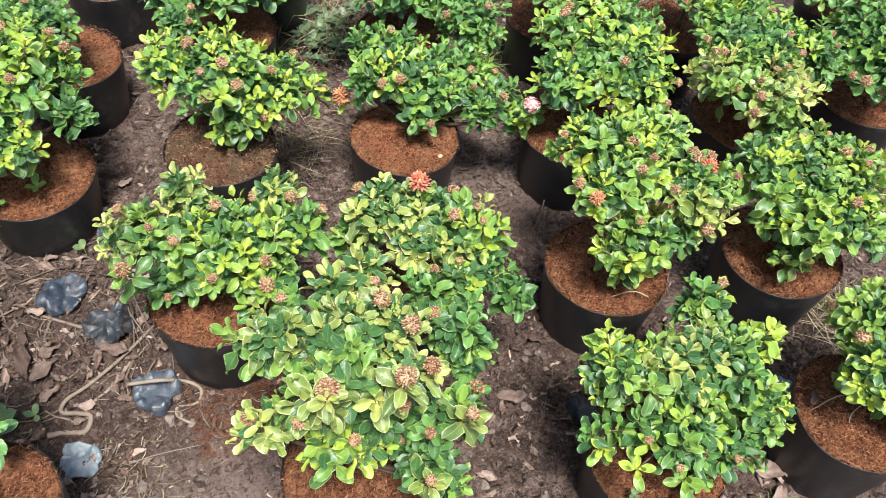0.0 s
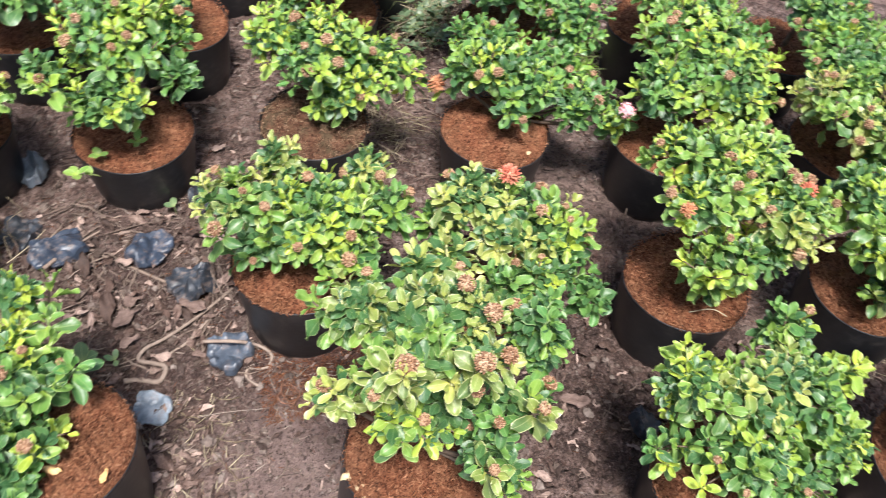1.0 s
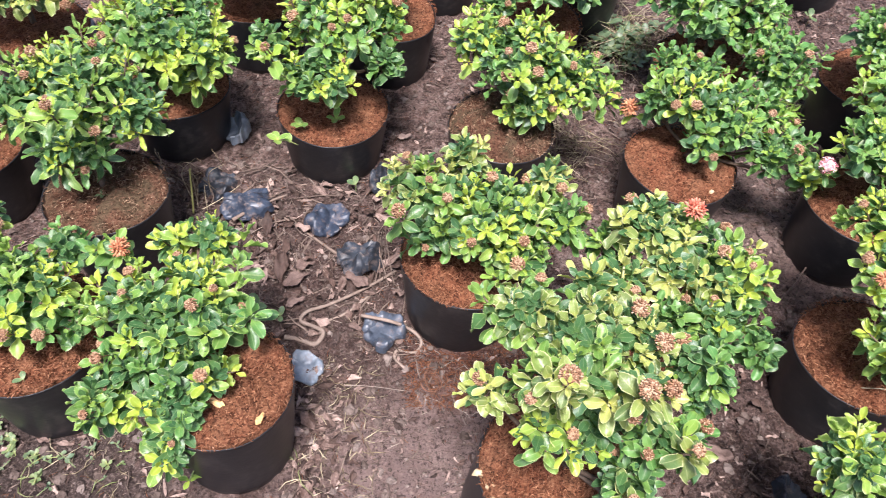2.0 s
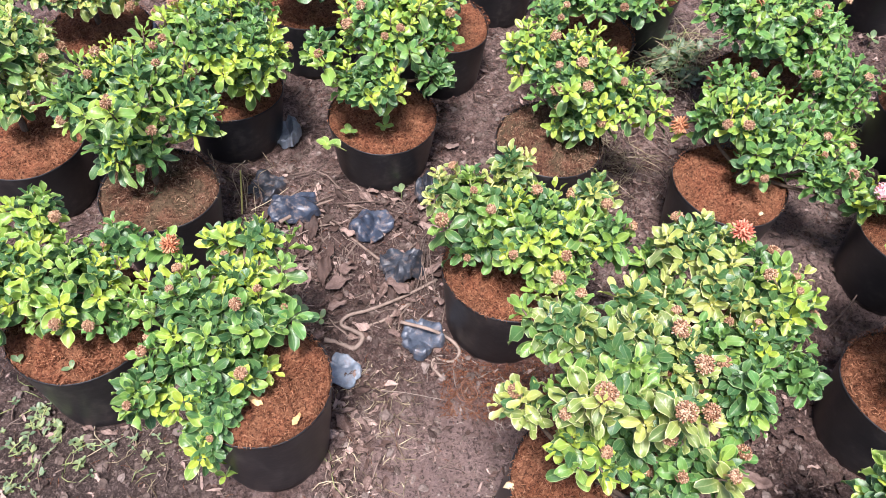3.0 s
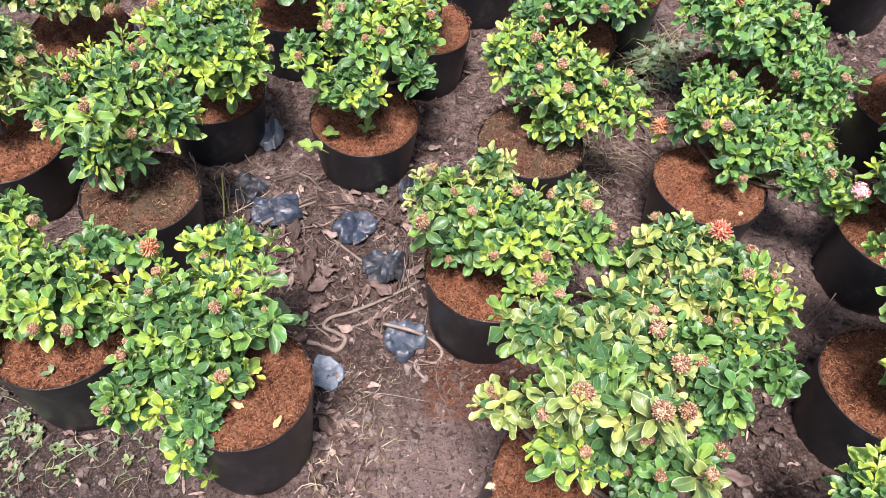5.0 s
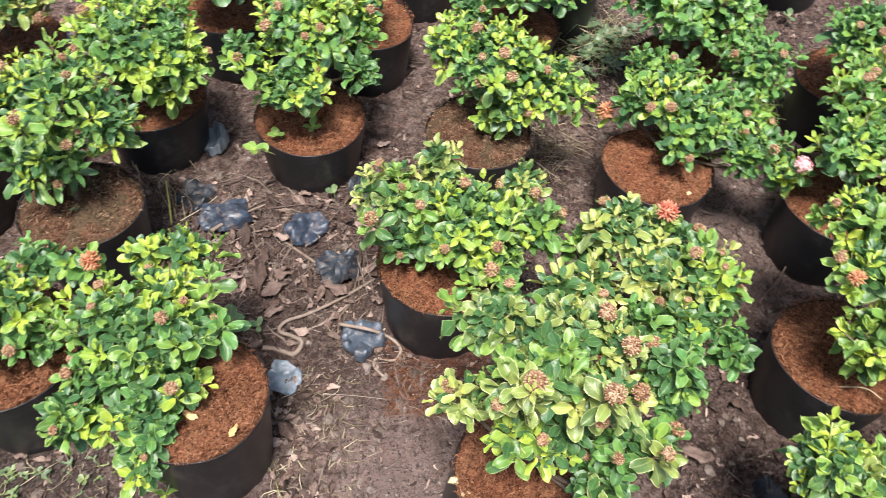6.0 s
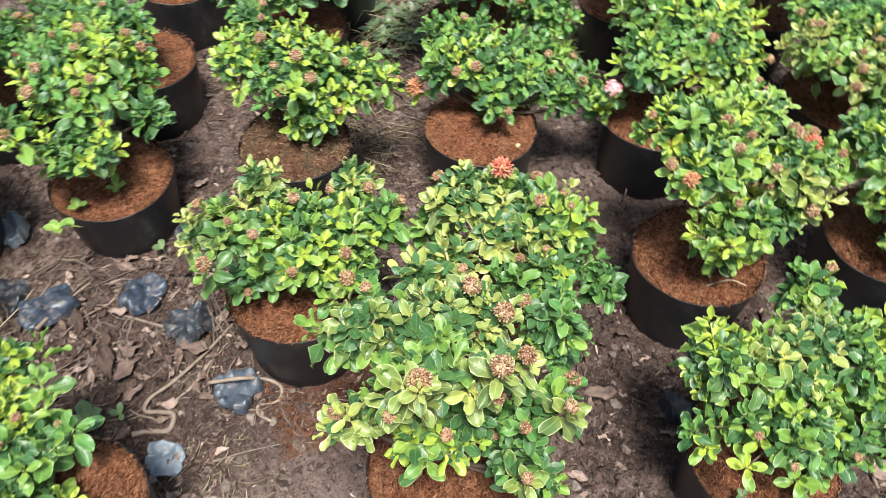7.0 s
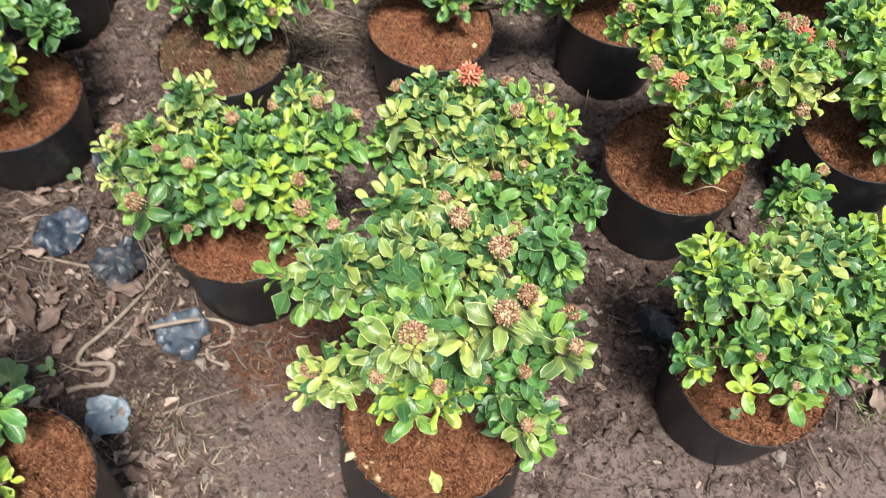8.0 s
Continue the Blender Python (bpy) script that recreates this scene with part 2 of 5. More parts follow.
def ground_material():
    k = Mat("damp_earth", 0.85, 0.25)
    big, mid, fine, dust = k.noise(2.6, 4), k.noise(22, 6, 0.7), k.noise(70, 6, 0.75), k.noise(260, 4, 0.7)
    n = k.math("ADD", k.math("ADD", k.math("MULTIPLY", big, 0.22), k.math("MULTIPLY", mid, 0.40)), k.math("ADD", k.math("MULTIPLY", fine, 0.26), k.math("MULTIPLY", dust, 0.12)))
    col = k.ramp(n, [(0.42, (0.020, 0.013, 0.011)), (0.475, (0.082, 0.054, 0.044)), (0.525, (0.190, 0.138, 0.115)), (0.585, (0.35, 0.28, 0.243))])
    crumbs = k.ramp(k.noise(38, 5, 0.7), [(0.50, (0, 0, 0)), (0.60, (1, 1, 1))])
    red = k.ramp(k.noise(3.1, 5), [(0.46, (0, 0, 0)), (0.58, (1, 1, 1))])
    col = k.mix(k.math("MULTIPLY", k.math("MULTIPLY", crumbs, red), 0.5), col, (0.12, 0.052, 0.032))
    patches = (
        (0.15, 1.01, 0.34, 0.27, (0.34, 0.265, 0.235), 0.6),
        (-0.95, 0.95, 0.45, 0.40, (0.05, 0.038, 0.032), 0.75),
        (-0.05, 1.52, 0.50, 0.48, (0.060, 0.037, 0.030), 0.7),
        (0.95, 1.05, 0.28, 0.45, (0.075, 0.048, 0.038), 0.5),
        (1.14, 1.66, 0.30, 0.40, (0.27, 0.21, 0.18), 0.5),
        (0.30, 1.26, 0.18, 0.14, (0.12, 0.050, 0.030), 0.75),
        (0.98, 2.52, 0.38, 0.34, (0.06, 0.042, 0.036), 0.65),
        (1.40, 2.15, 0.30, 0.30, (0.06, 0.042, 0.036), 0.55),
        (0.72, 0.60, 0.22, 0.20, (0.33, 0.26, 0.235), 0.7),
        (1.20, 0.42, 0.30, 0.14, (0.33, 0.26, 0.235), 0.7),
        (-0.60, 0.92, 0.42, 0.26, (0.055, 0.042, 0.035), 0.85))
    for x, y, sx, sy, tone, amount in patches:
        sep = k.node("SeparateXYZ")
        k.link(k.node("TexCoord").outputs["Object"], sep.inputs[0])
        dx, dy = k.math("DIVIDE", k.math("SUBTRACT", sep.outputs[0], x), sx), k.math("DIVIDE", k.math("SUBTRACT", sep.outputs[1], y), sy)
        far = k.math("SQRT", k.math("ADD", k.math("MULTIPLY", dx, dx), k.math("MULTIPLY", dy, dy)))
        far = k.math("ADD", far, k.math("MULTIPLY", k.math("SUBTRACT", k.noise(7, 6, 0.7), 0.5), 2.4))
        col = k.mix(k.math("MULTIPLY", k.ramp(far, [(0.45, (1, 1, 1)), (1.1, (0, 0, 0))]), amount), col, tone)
    col = k.mix(k.math("MULTIPLY", k.ramp(k.noise(150, 8, 0.75), [(0.50, (0, 0, 0)), (0.60, (1, 1, 1))]), 0.45), col, (0.33, 0.265, 0.23))
    col = k.mix(k.math("MULTIPLY", k.ramp(k.noise(95, 6, 0.7), [(0.40, (1, 1, 1)), (0.47, (0, 0, 0))]), 0.75), col, (0.03, 0.02, 0.017))
    tint = k.node("Mix")
    tint.data_type, tint.blend_type = "RGBA", "MULTIPLY"
    tint.inputs[0].default_value, tint.inputs[7].default_value = 1.0, (1.06, 0.975, 0.985, 1)
    k.link(col, tint.inputs[6])
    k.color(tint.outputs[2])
    wet = k.ramp(k.noise(2.2, 3), [(0.4, (0.6, 0.6, 0.6)), (0.6, (0.95, 0.95, 0.95))])
    k.link(wet, k.b.inputs["Roughness"])
    k.bump(k.math("ADD", k.math("MULTIPLY", mid, 0.8), k.math("ADD", k.math("MULTIPLY", fine, 0.9), k.math("MULTIPLY", dust, 0.45))), 1.0, 0.028)
    return k.m


EARTH = ground_material()


# ---- mesh helpers ----
def mesh_from(name, verts, faces, materials, index=None, uvs=None, smooth=True):
    me = bpy.data.meshes.new(name)
    me.from_pydata([tuple(v) for v in verts], [], [tuple(f) for f in faces])
    for m in materials:
        me.materials.append(m)
    if index is not None:
        me.polygons.foreach_set("material_index", np.asarray(index, dtype=np.int32))
    if uvs is not None:
        layer = me.uv_layers.new(name="UVMap")
        loop = np.empty(len(me.loops), dtype=np.int32)
        me.loops.foreach_get("vertex_index", loop)
        layer.data.foreach_set("uv", np.asarray(uvs, dtype=np.float32)[loop].ravel())
    if smooth:
        me.polygons.foreach_set("use_smooth", np.ones(len(me.polygons), dtype=bool))
    me.update()
    return me


class Heap:
    """Gathers pieces into one mesh."""

    def __init__(self):
        self.v, self.f, self.uv, self.i, self.n = [], [], [], [], 0

    def add(self, v, f, uv=None, m=None, index=0):
        v = np.asarray(v, dtype=float)
        if m is not None:
            a = np.array(m)
            v = v @ a[:3, :3].T + a[:3, 3]
        self.v.append(v)
        self.uv.append(np.zeros((len(v), 2)) if uv is None else uv)
        self.f += [tuple(k + self.n for k in q) for q in f]
        self.i += [index] * len(f)
        self.n += len(v)

    def mesh(self, name, materials, smooth=True):
        return mesh_from(name, np.concatenate(self.v), self.f, materials, self.i, np.concatenate(self.uv), smooth)


def part(name, me, parent, m=None, label="", kind=""):
    ob = new(name, me)
    ob.parent = parent
    if m is not None:
        ob.matrix_basis = m
    return tagged(ob, label, kind=kind)


def thing(name, at, label, category, group="", me=None, kind=""):
    ob = new(name, me)
    ob.location = at
    return tagged(ob, label, category, group, kind)


def tube(points, radii, sides=6):
    """Vertices and faces of a tapering tube along points."""
    p = [Vector(q) for q in points]
    v, f = [], []
    side = None
    for a in range(len(p)):
        d = (p[min(a + 1, len(p) - 1)] - p[max(a - 1, 0)]).normalized()
        ref = side if side is not None else (Vector((0, 0, 1)) if abs(d.z) < 0.9 else Vector((1, 0, 0)))
        x = (ref - d * ref.dot(d)).normalized()
        side = x
        y = d.cross(x)
        for b in range(sides):
            w = 2 * math.pi * b / sides
            v.append(p[a] + (x * math.cos(w) + y * math.sin(w)) * radii[a])
    for a in range(len(p) - 1):
        for b in range(sides):
            c = (b + 1) % sides
            f.append((a * sides + b, a * sides + c, (a + 1) * sides + c, (a + 1) * sides + b))
    f.append(tuple(range(sides - 1, -1, -1)))
    f.append(tuple((len(p) - 1) * sides + b for b in range(sides)))
    return [tuple(q) for q in v], f


def smooth_line(points, steps=5):
    """Points on a smooth curve through the given ones."""
    p = [Vector(q) for q in points]
    p = [p[0] * 2 - p[1]] + p + [p[-1] * 2 - p[-2]]
    out = []
    for a in range(1, len(p) - 2):
        for b in range(steps):
            t = b / steps
            out.append(0.5 * (2 * p[a] + (p[a + 1] - p[a - 1]) * t + (2 * p[a - 1] - 5 * p[a] + 4 * p[a + 1] - p[a + 2]) * t * t + (3 * p[a] - p[a - 1] - 3 * p[a + 1] + p[a + 2]) * t ** 3))
    return out + [p[-2]]


def leaf_shape(length, width, shape, cup, curl, wave, rng, nv=7, nu=4):
    """A leaf that grows along +y from the origin, its face up and its margins raised."""
    v, uv, f = [], [], []
    ph, twist, side = rng.uniform(0, 6.28), rng.uniform(-0.22, 0.22), rng.uniform(-0.10, 0.10)
    girth = {"lance": (0.10, 0.42, 0.78, 1.0, 0.88, 0.56, 0.26, 0.03), "round": (0.10, 0.40, 0.80, 1.0, 0.90, 0.61, 0.29, 0.04)}[shape]
    along = (0.0, 0.12, 0.30, 0.53, 0.74, 0.88, 0.965, 1.0)
    for a in range(nv + 1):
        s = float(np.interp(a / nv, np.linspace(0, 1, 8), along))
        w = float(np.interp(s, along, girth)) * width / 2
        y = length * (s - 0.18 * curl * s * s)
        z = length * (0.16 * s - curl * s * s * 0.62)
        for b in range(nu + 1):
            q = 2 * b / nu - 1
            e = wave * length * math.sin(ph + s * 9 + q * 2.2) * q * q
            v.append((q * w * (1 - 0.25 * cup * abs(q)) + side * length * s * s, y, z + cup * w * (0.25 * abs(q) + 0.75 * q * q) + e + twist * q * w * s))
            uv.append((b / nu, s))
    for a in range(nv):
        for b in range(nu):
            i = a * (nu + 1) + b
            f.append((i, i + 1, i + nu + 2, i + nu + 1))
    return np.array(v), f, np.array(uv)


# ---- the ground ----
def gz(x, y):
    """Height of the trodden earth."""
    a = noise.noise((x * 1.3, y * 1.3, 0.0)) * 0.008 + noise.noise((x * 5, y * 5, 3.0)) * 0.008
    return a + noise.noise((x * 16, y * 16, 7.0)) * 0.010 + abs(noise.noise((x * 28, y * 28, 1.0))) * 0.022 + noise.noise((x * 50, y * 50, 5.0)) * 0.009


def build_ground():
    def axis(lo, hi, step):
        inner = list(np.arange(lo, hi + 1e-6, step))
        out = [0.06, 0.15, 0.3, 0.6, 1.2, 2.5, 5, 10, 22, 50, 120, 300]
        return [lo - d for d in reversed(out)] + inner + [hi + d for d in out]
    xs, ys = axis(-1.3, 2.6, 0.0095), axis(0.35, 3.0, 0.0095)
    nx = len(xs)
    verts = [(x, y, gz(x, y) if -1.35 < x < 2.65 and 0.3 < y < 3.05 else 0.0) for y in ys for x in xs]
    faces = [(j * nx + i, j * nx + i + 1, (j + 1) * nx + i + 1, (j + 1) * nx + i) for j in range(len(ys) - 1) for i in range(nx - 1)]
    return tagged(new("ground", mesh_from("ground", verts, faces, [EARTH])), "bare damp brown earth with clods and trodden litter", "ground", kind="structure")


build_ground()


# ---- leaves, shoots and flower heads, each built a few times and shared ----
rng = random.Random(11)
LEAFMESH, FARLEAF, SHOOTS, HEADS = {}, {}, {}, {}
for shape in ("round", "lance"):
    for age in ("young", "middle", "grown"):
        for n in range(5):
            ln = (0.0468 if shape == "round" else 0.060) * {"young": 0.74, "middle": 0.90, "grown": 1.0}[age]
            wd = ln * (rng.uniform(0.51, 0.67) if shape == "round" else rng.uniform(0.27, 0.34))
            form = (rng.uniform(0.15, 0.65) if shape == "round" else rng.uniform(0.1, 0.45), rng.uniform(0.15, 0.70) if age == "grown" else rng.uniform(-0.05, 0.45), rng.uniform(0.04, 0.125))
            LEAFMESH[shape, age, n] = leaf_shape(ln, wd, shape, *form, rng)
            FARLEAF[shape, age, n] = leaf_shape(ln, wd, shape, *form, rng, 6, 2)
COARSE = {(s, n): leaf_shape(0.042 if s == "round" else 0.056, 0.024, s, 0.3, 0.4, 0.05, rng, 4, 2) for s in ("round", "lance") for n in range(5)}
LEAFDATA = {(s, a, n, c): mesh_from("leaf", v, f, [LEAF[c, a]], None, uv) for (s, a, n), (v, f, uv) in LEAFMESH.items() for c in ("bright", "pale", "fresh", "deep")}


def shoot_plan(r, shape, pairs, flush):
    """Leaves of one shoot that points along +z, in crossed pairs: age, variant and pose of each. flush: a fresh yellow heart."""
    plan, turn = [], r.uniform(0, 360)
    for a in range(pairs):
        q = a / max(1, pairs - 1)
        age = ("young", "young", "young", "middle", "grown")[a] if flush else ("middle", "middle", "middle", "grown", "grown")[a]
        for b in range(2):
            tilt = 62 - 66 * q ** 0.8 + r.uniform(-10, 10)
            size = (0.58 + 0.50 * q ** 0.7) * r.uniform(0.88, 1.12)
            m = pose(0, 0, 0.010 - 0.040 * q + r.uniform(-0.002, 0.002), 0, 0, turn + 180 * b + r.uniform(-12, 12)) @ pose(0, 0.003, 0, tilt, r.uniform(-13, 13), 0) @ Matrix.Scale(size, 4)
            plan.append((age, r.randrange(5), m))
        turn += 90 + r.uniform(-14, 14)
    return plan


for shape in ("round", "lance"):
    for n in range(10):
        SHOOTS[shape, n] = shoot_plan(rng, shape, 4 + n % 2, n % 5 < 2)
ROSETTE, STALK = {}, {}
for (shape, n), plan in SHOOTS.items():
    stem_v, stem_f = tube([(0, 0, -0.045), (0, 0.001, -0.02), (0, 0, 0.006)], [0.0022, 0.0019, 0.0012], 5)
    for colour in ("bright", "pale", "fresh", "deep"):
        for close, shapes in ((1, LEAFMESH), (0, FARLEAF)):
            heap = Heap()
            heap.add(stem_v, stem_f, None, None, 0)
            for age, k, m in plan:
                v, f, uv = shapes[shape, age, k]
                heap.add(v, f, uv, m, {"young": 1, "middle": 2, "grown": 3}[age])
            ROSETTE[shape, n, colour, close] = heap.mesh("leaf_rosette", [BARK, LEAF[colour, "young"], LEAF[colour, "middle"], LEAF[colour, "grown"]])
        STALK[shape, n, colour] = mesh_from("shoot", stem_v, stem_f, [LEAF[colour, "grown"]])


def ball(r, squash=1.0):
    """A small eight-sided bud."""
    v = [(0, 0, r * squash), (0, 0, -r * squash)] + [(r * math.cos(a), r * math.sin(a), 0) for a in (k * math.pi / 2.5 for k in range(5))]
    f = [(0, 2 + k, 2 + (k + 1) % 5) for k in range(5)] + [(1, 2 + (k + 1) % 5, 2 + k) for k in range(5)]
    return v, f


def flower_head(mat, r, size, stars=False, slim=1.0, core=0.84):
    """A dome of slender buds, or of open four-petalled stars."""
    heap = Heap()
    count = 26 if stars else 84 if core > 0.7 else 60
    for k in range(count):
        up = 1 - 1.15 * (k + 0.5) / count
        w = k * 2.39996 + r.uniform(-0.2, 0.2)
        d = Vector((math.sqrt(1 - up * up) * math.cos(w), math.sqrt(1 - up * up) * math.sin(w), up))
        tip = d * size * r.uniform(0.90, 1.10)
        if stars:
            v, f = tube([tip * 0.1, tip * 0.6, tip], [0.0007, 0.0006, 0.0009], 4)
            heap.add(v, f)
            q = d.to_track_quat("Z", "Y").to_matrix().to_4x4()
            for p in range(4):
                v, f, uv = leaf_shape(0.0075, 0.0046, "lance", 0.1, 0.3, 0.0, r, 2, 2)
                heap.add(v, f, uv, Matrix.Translation(tip) @ q @ pose(0, 0, 0, 15, 0, 90 * p + 20))
        else:
            fat = size * slim * r.uniform(0.09, 0.125)
            v, f = tube([tip * (core - 0.14), tip * (core + 1.2) / 2.2, tip], [fat * 0.8, fat, fat * 0.4], 4)
            heap.add(v, f)
    v, f = tube([(0, 0, -0.03), (0, 0, -size * 0.8), (0, 0, -size * 0.45), (0, 0, 0), (0, 0, size * 0.55)], [0.0014, 0.0016, size * core * 0.55, size * core, size * core * 0.7], 8)
    heap.add(v, f)
    return heap.mesh("flower_head", [mat])


HEADS["bud"] = [flower_head(BUD, rng, s) for s in (0.0128, 0.0145, 0.0108, 0.0126, 0.0085, 0.0098)]
HEADS["red"] = [flower_head(RED, rng, 0.024, False, 0.95, 0.5)]
HEADS["orange"] = [flower_head(ORANGE, rng, 0.023, False, 0.85, 0.5)]
HEADS["pink"] = [flower_head(PINK, rng, 0.020, True)]


# ---- pots and their coir ----
def out_of_round(seed):
    """How far a pot's wall strays from a circle: stretch and lift by angle and height."""
    q = random.Random(seed)
    ph = [q.uniform(0, 6.28) for _ in range(3)]
    def wall(w, pz):
        out = 1 + (0.016 * math.sin(2 * w + ph[0]) + 0.009 * math.sin(3 * w + ph[1]) + 0.004 * math.sin(7 * w + ph[2] + 5 * pz)) * pz
        return out, 0.005 * math.sin(2 * w + ph[1]) * pz
    return wall


def pot_mesh(r, h, seed, flare=0.0):
    """A black nursery pot with a thin rolled rim, a little out of round. flare: how much wider than usual its foot is."""
    wall = out_of_round(seed)
    prof = [(0.0, 0.004), (0.78, 0.0), (0.835, 0.006), (0.855, 0.08), (0.90, 0.40), (0.96, 0.80), (0.985, 0.95), (0.992, 0.985), (0.99, 1.0), (0.978, 1.0), (0.97, 0.96), (0.94, 0.75)]
    n, v, f = 48, [], []
    for a, (pr, pz) in enumerate(prof):
        for b in range(n):
            w = 2 * math.pi * b / n
            out, lift = wall(w, pz)
            wide = r * (pr + (flare * (1 - pz) if 0 < a < 8 else 0)) * out
            v.append((wide * math.cos(w), wide * math.sin(w), h * pz + lift))
    for a in range(len(prof) - 1):
        for b in range(n):
            c = (b + 1) % n
            f.append((a * n + b, a * n + c, (a + 1) * n + c, (a + 1) * n + b))
    return mesh_from("pot", v, f, [PLASTIC])


def coir_mesh(r, seed, material):
    """A rough mound of coconut fibre."""
    wall = out_of_round(seed)
    rings, n = 22, 72
    v, f = [(0, 0, 0.020)], []
    for a in range(1, rings + 1):
        for b in range(n):
            w, s = 2 * math.pi * b / n, a / rings
            out, lift = wall(w, 1.0)
            q = r * out * (0.972 * s if a < rings else 0.965)
            x, y = q * math.cos(w), q * math.sin(w)
            z = 0.022 * (1 - s ** 2.2) - 0.001 + 0.016 * noise.noise((x * 22, y * 22, seed)) + 0.012 * noise.noise((x * 75, y * 75, seed)) + 0.007 * noise.noise((x * 150, y * 150, seed)) + lift * s - (0.016 if a == rings else 0)
            v.append((x, y, z))
    f += [(0, 1 + b, 1 + (b + 1) % n) for b in range(n)]
    for a in range(rings - 1):
        for b in range(n):
            c = (b + 1) % n
            f.append((1 + a * n + b, 1 + (a + 1) * n + b, 1 + (a + 1) * n + c, 1 + a * n + c))
    return mesh_from("coir_mulch", v, f, [material])


def fibre_mesh(seed, count, material):
    """Loose strands and chips that lie on the mound (radius 1)."""
    q, heap = random.Random(seed), Heap()
    for k in range(count):
        s, w = math.sqrt(q.random()) * 0.995, q.uniform(0, 6.28)
        x, y = s * math.cos(w), s * math.sin(w)
        z = (0.020 * (1 - s ** 2.2) + 0.001) / 0.15 + q.uniform(-0.025, 0.03)
        ln, turn = q.uniform(0.025, 0.11), q.uniform(0, 6.28)
        dx, dy = math.cos(turn) * ln / 2, math.sin(turn) * ln / 2
        bend = q.uniform(-0.35, 0.35) * ln
        thick = q.choice((0.0025, 0.003, 0.004, 0.005, 0.008))
        mid = (x - dy / ln * bend, y + dx / ln * bend, z + q.uniform(0.0, 0.05))
        pts = [(x - dx, y - dy, z + q.uniform(-0.03, 0.02)), mid, (x + dx, y + dy, z + q.uniform(-0.03, 0.03))]
        pts = [(a * min(1, 1.03 / math.hypot(a, b)), b * min(1, 1.03 / math.hypot(a, b)), c) for a, b, c in pts]
        v, f = tube(pts, [thick * 0.5, thick, thick * 0.4], 3)
        heap.add(v, f)
    return heap.mesh("loose_coir", [material])


FIBRES = [fibre_mesh(40 + n, 3600 if n < 2 else 1600, FIBRE if n < 4 else OLDFIBRE) for n in range(6)]
BRIGHTER = {"bright": "fresh", "pale": "pale", "fresh": "fresh", "deep": "deep"}
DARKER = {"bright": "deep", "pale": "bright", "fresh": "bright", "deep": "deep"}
LABELS = {
    ("round", "bright"): "bushy ixora with bright yellow-green leaves in black pot",
    ("round", "pale"): "dense ixora with pale-edged leaves and tan bud heads",
    ("round", "fresh"): "dense ixora with fresh yellow-green leaves and bud heads",
    ("round", "deep"): "bushy ixora with deep green leaves in black pot",
    ("lance", "bright"): "ixora with long narrow light-green leaves in black pot",
}


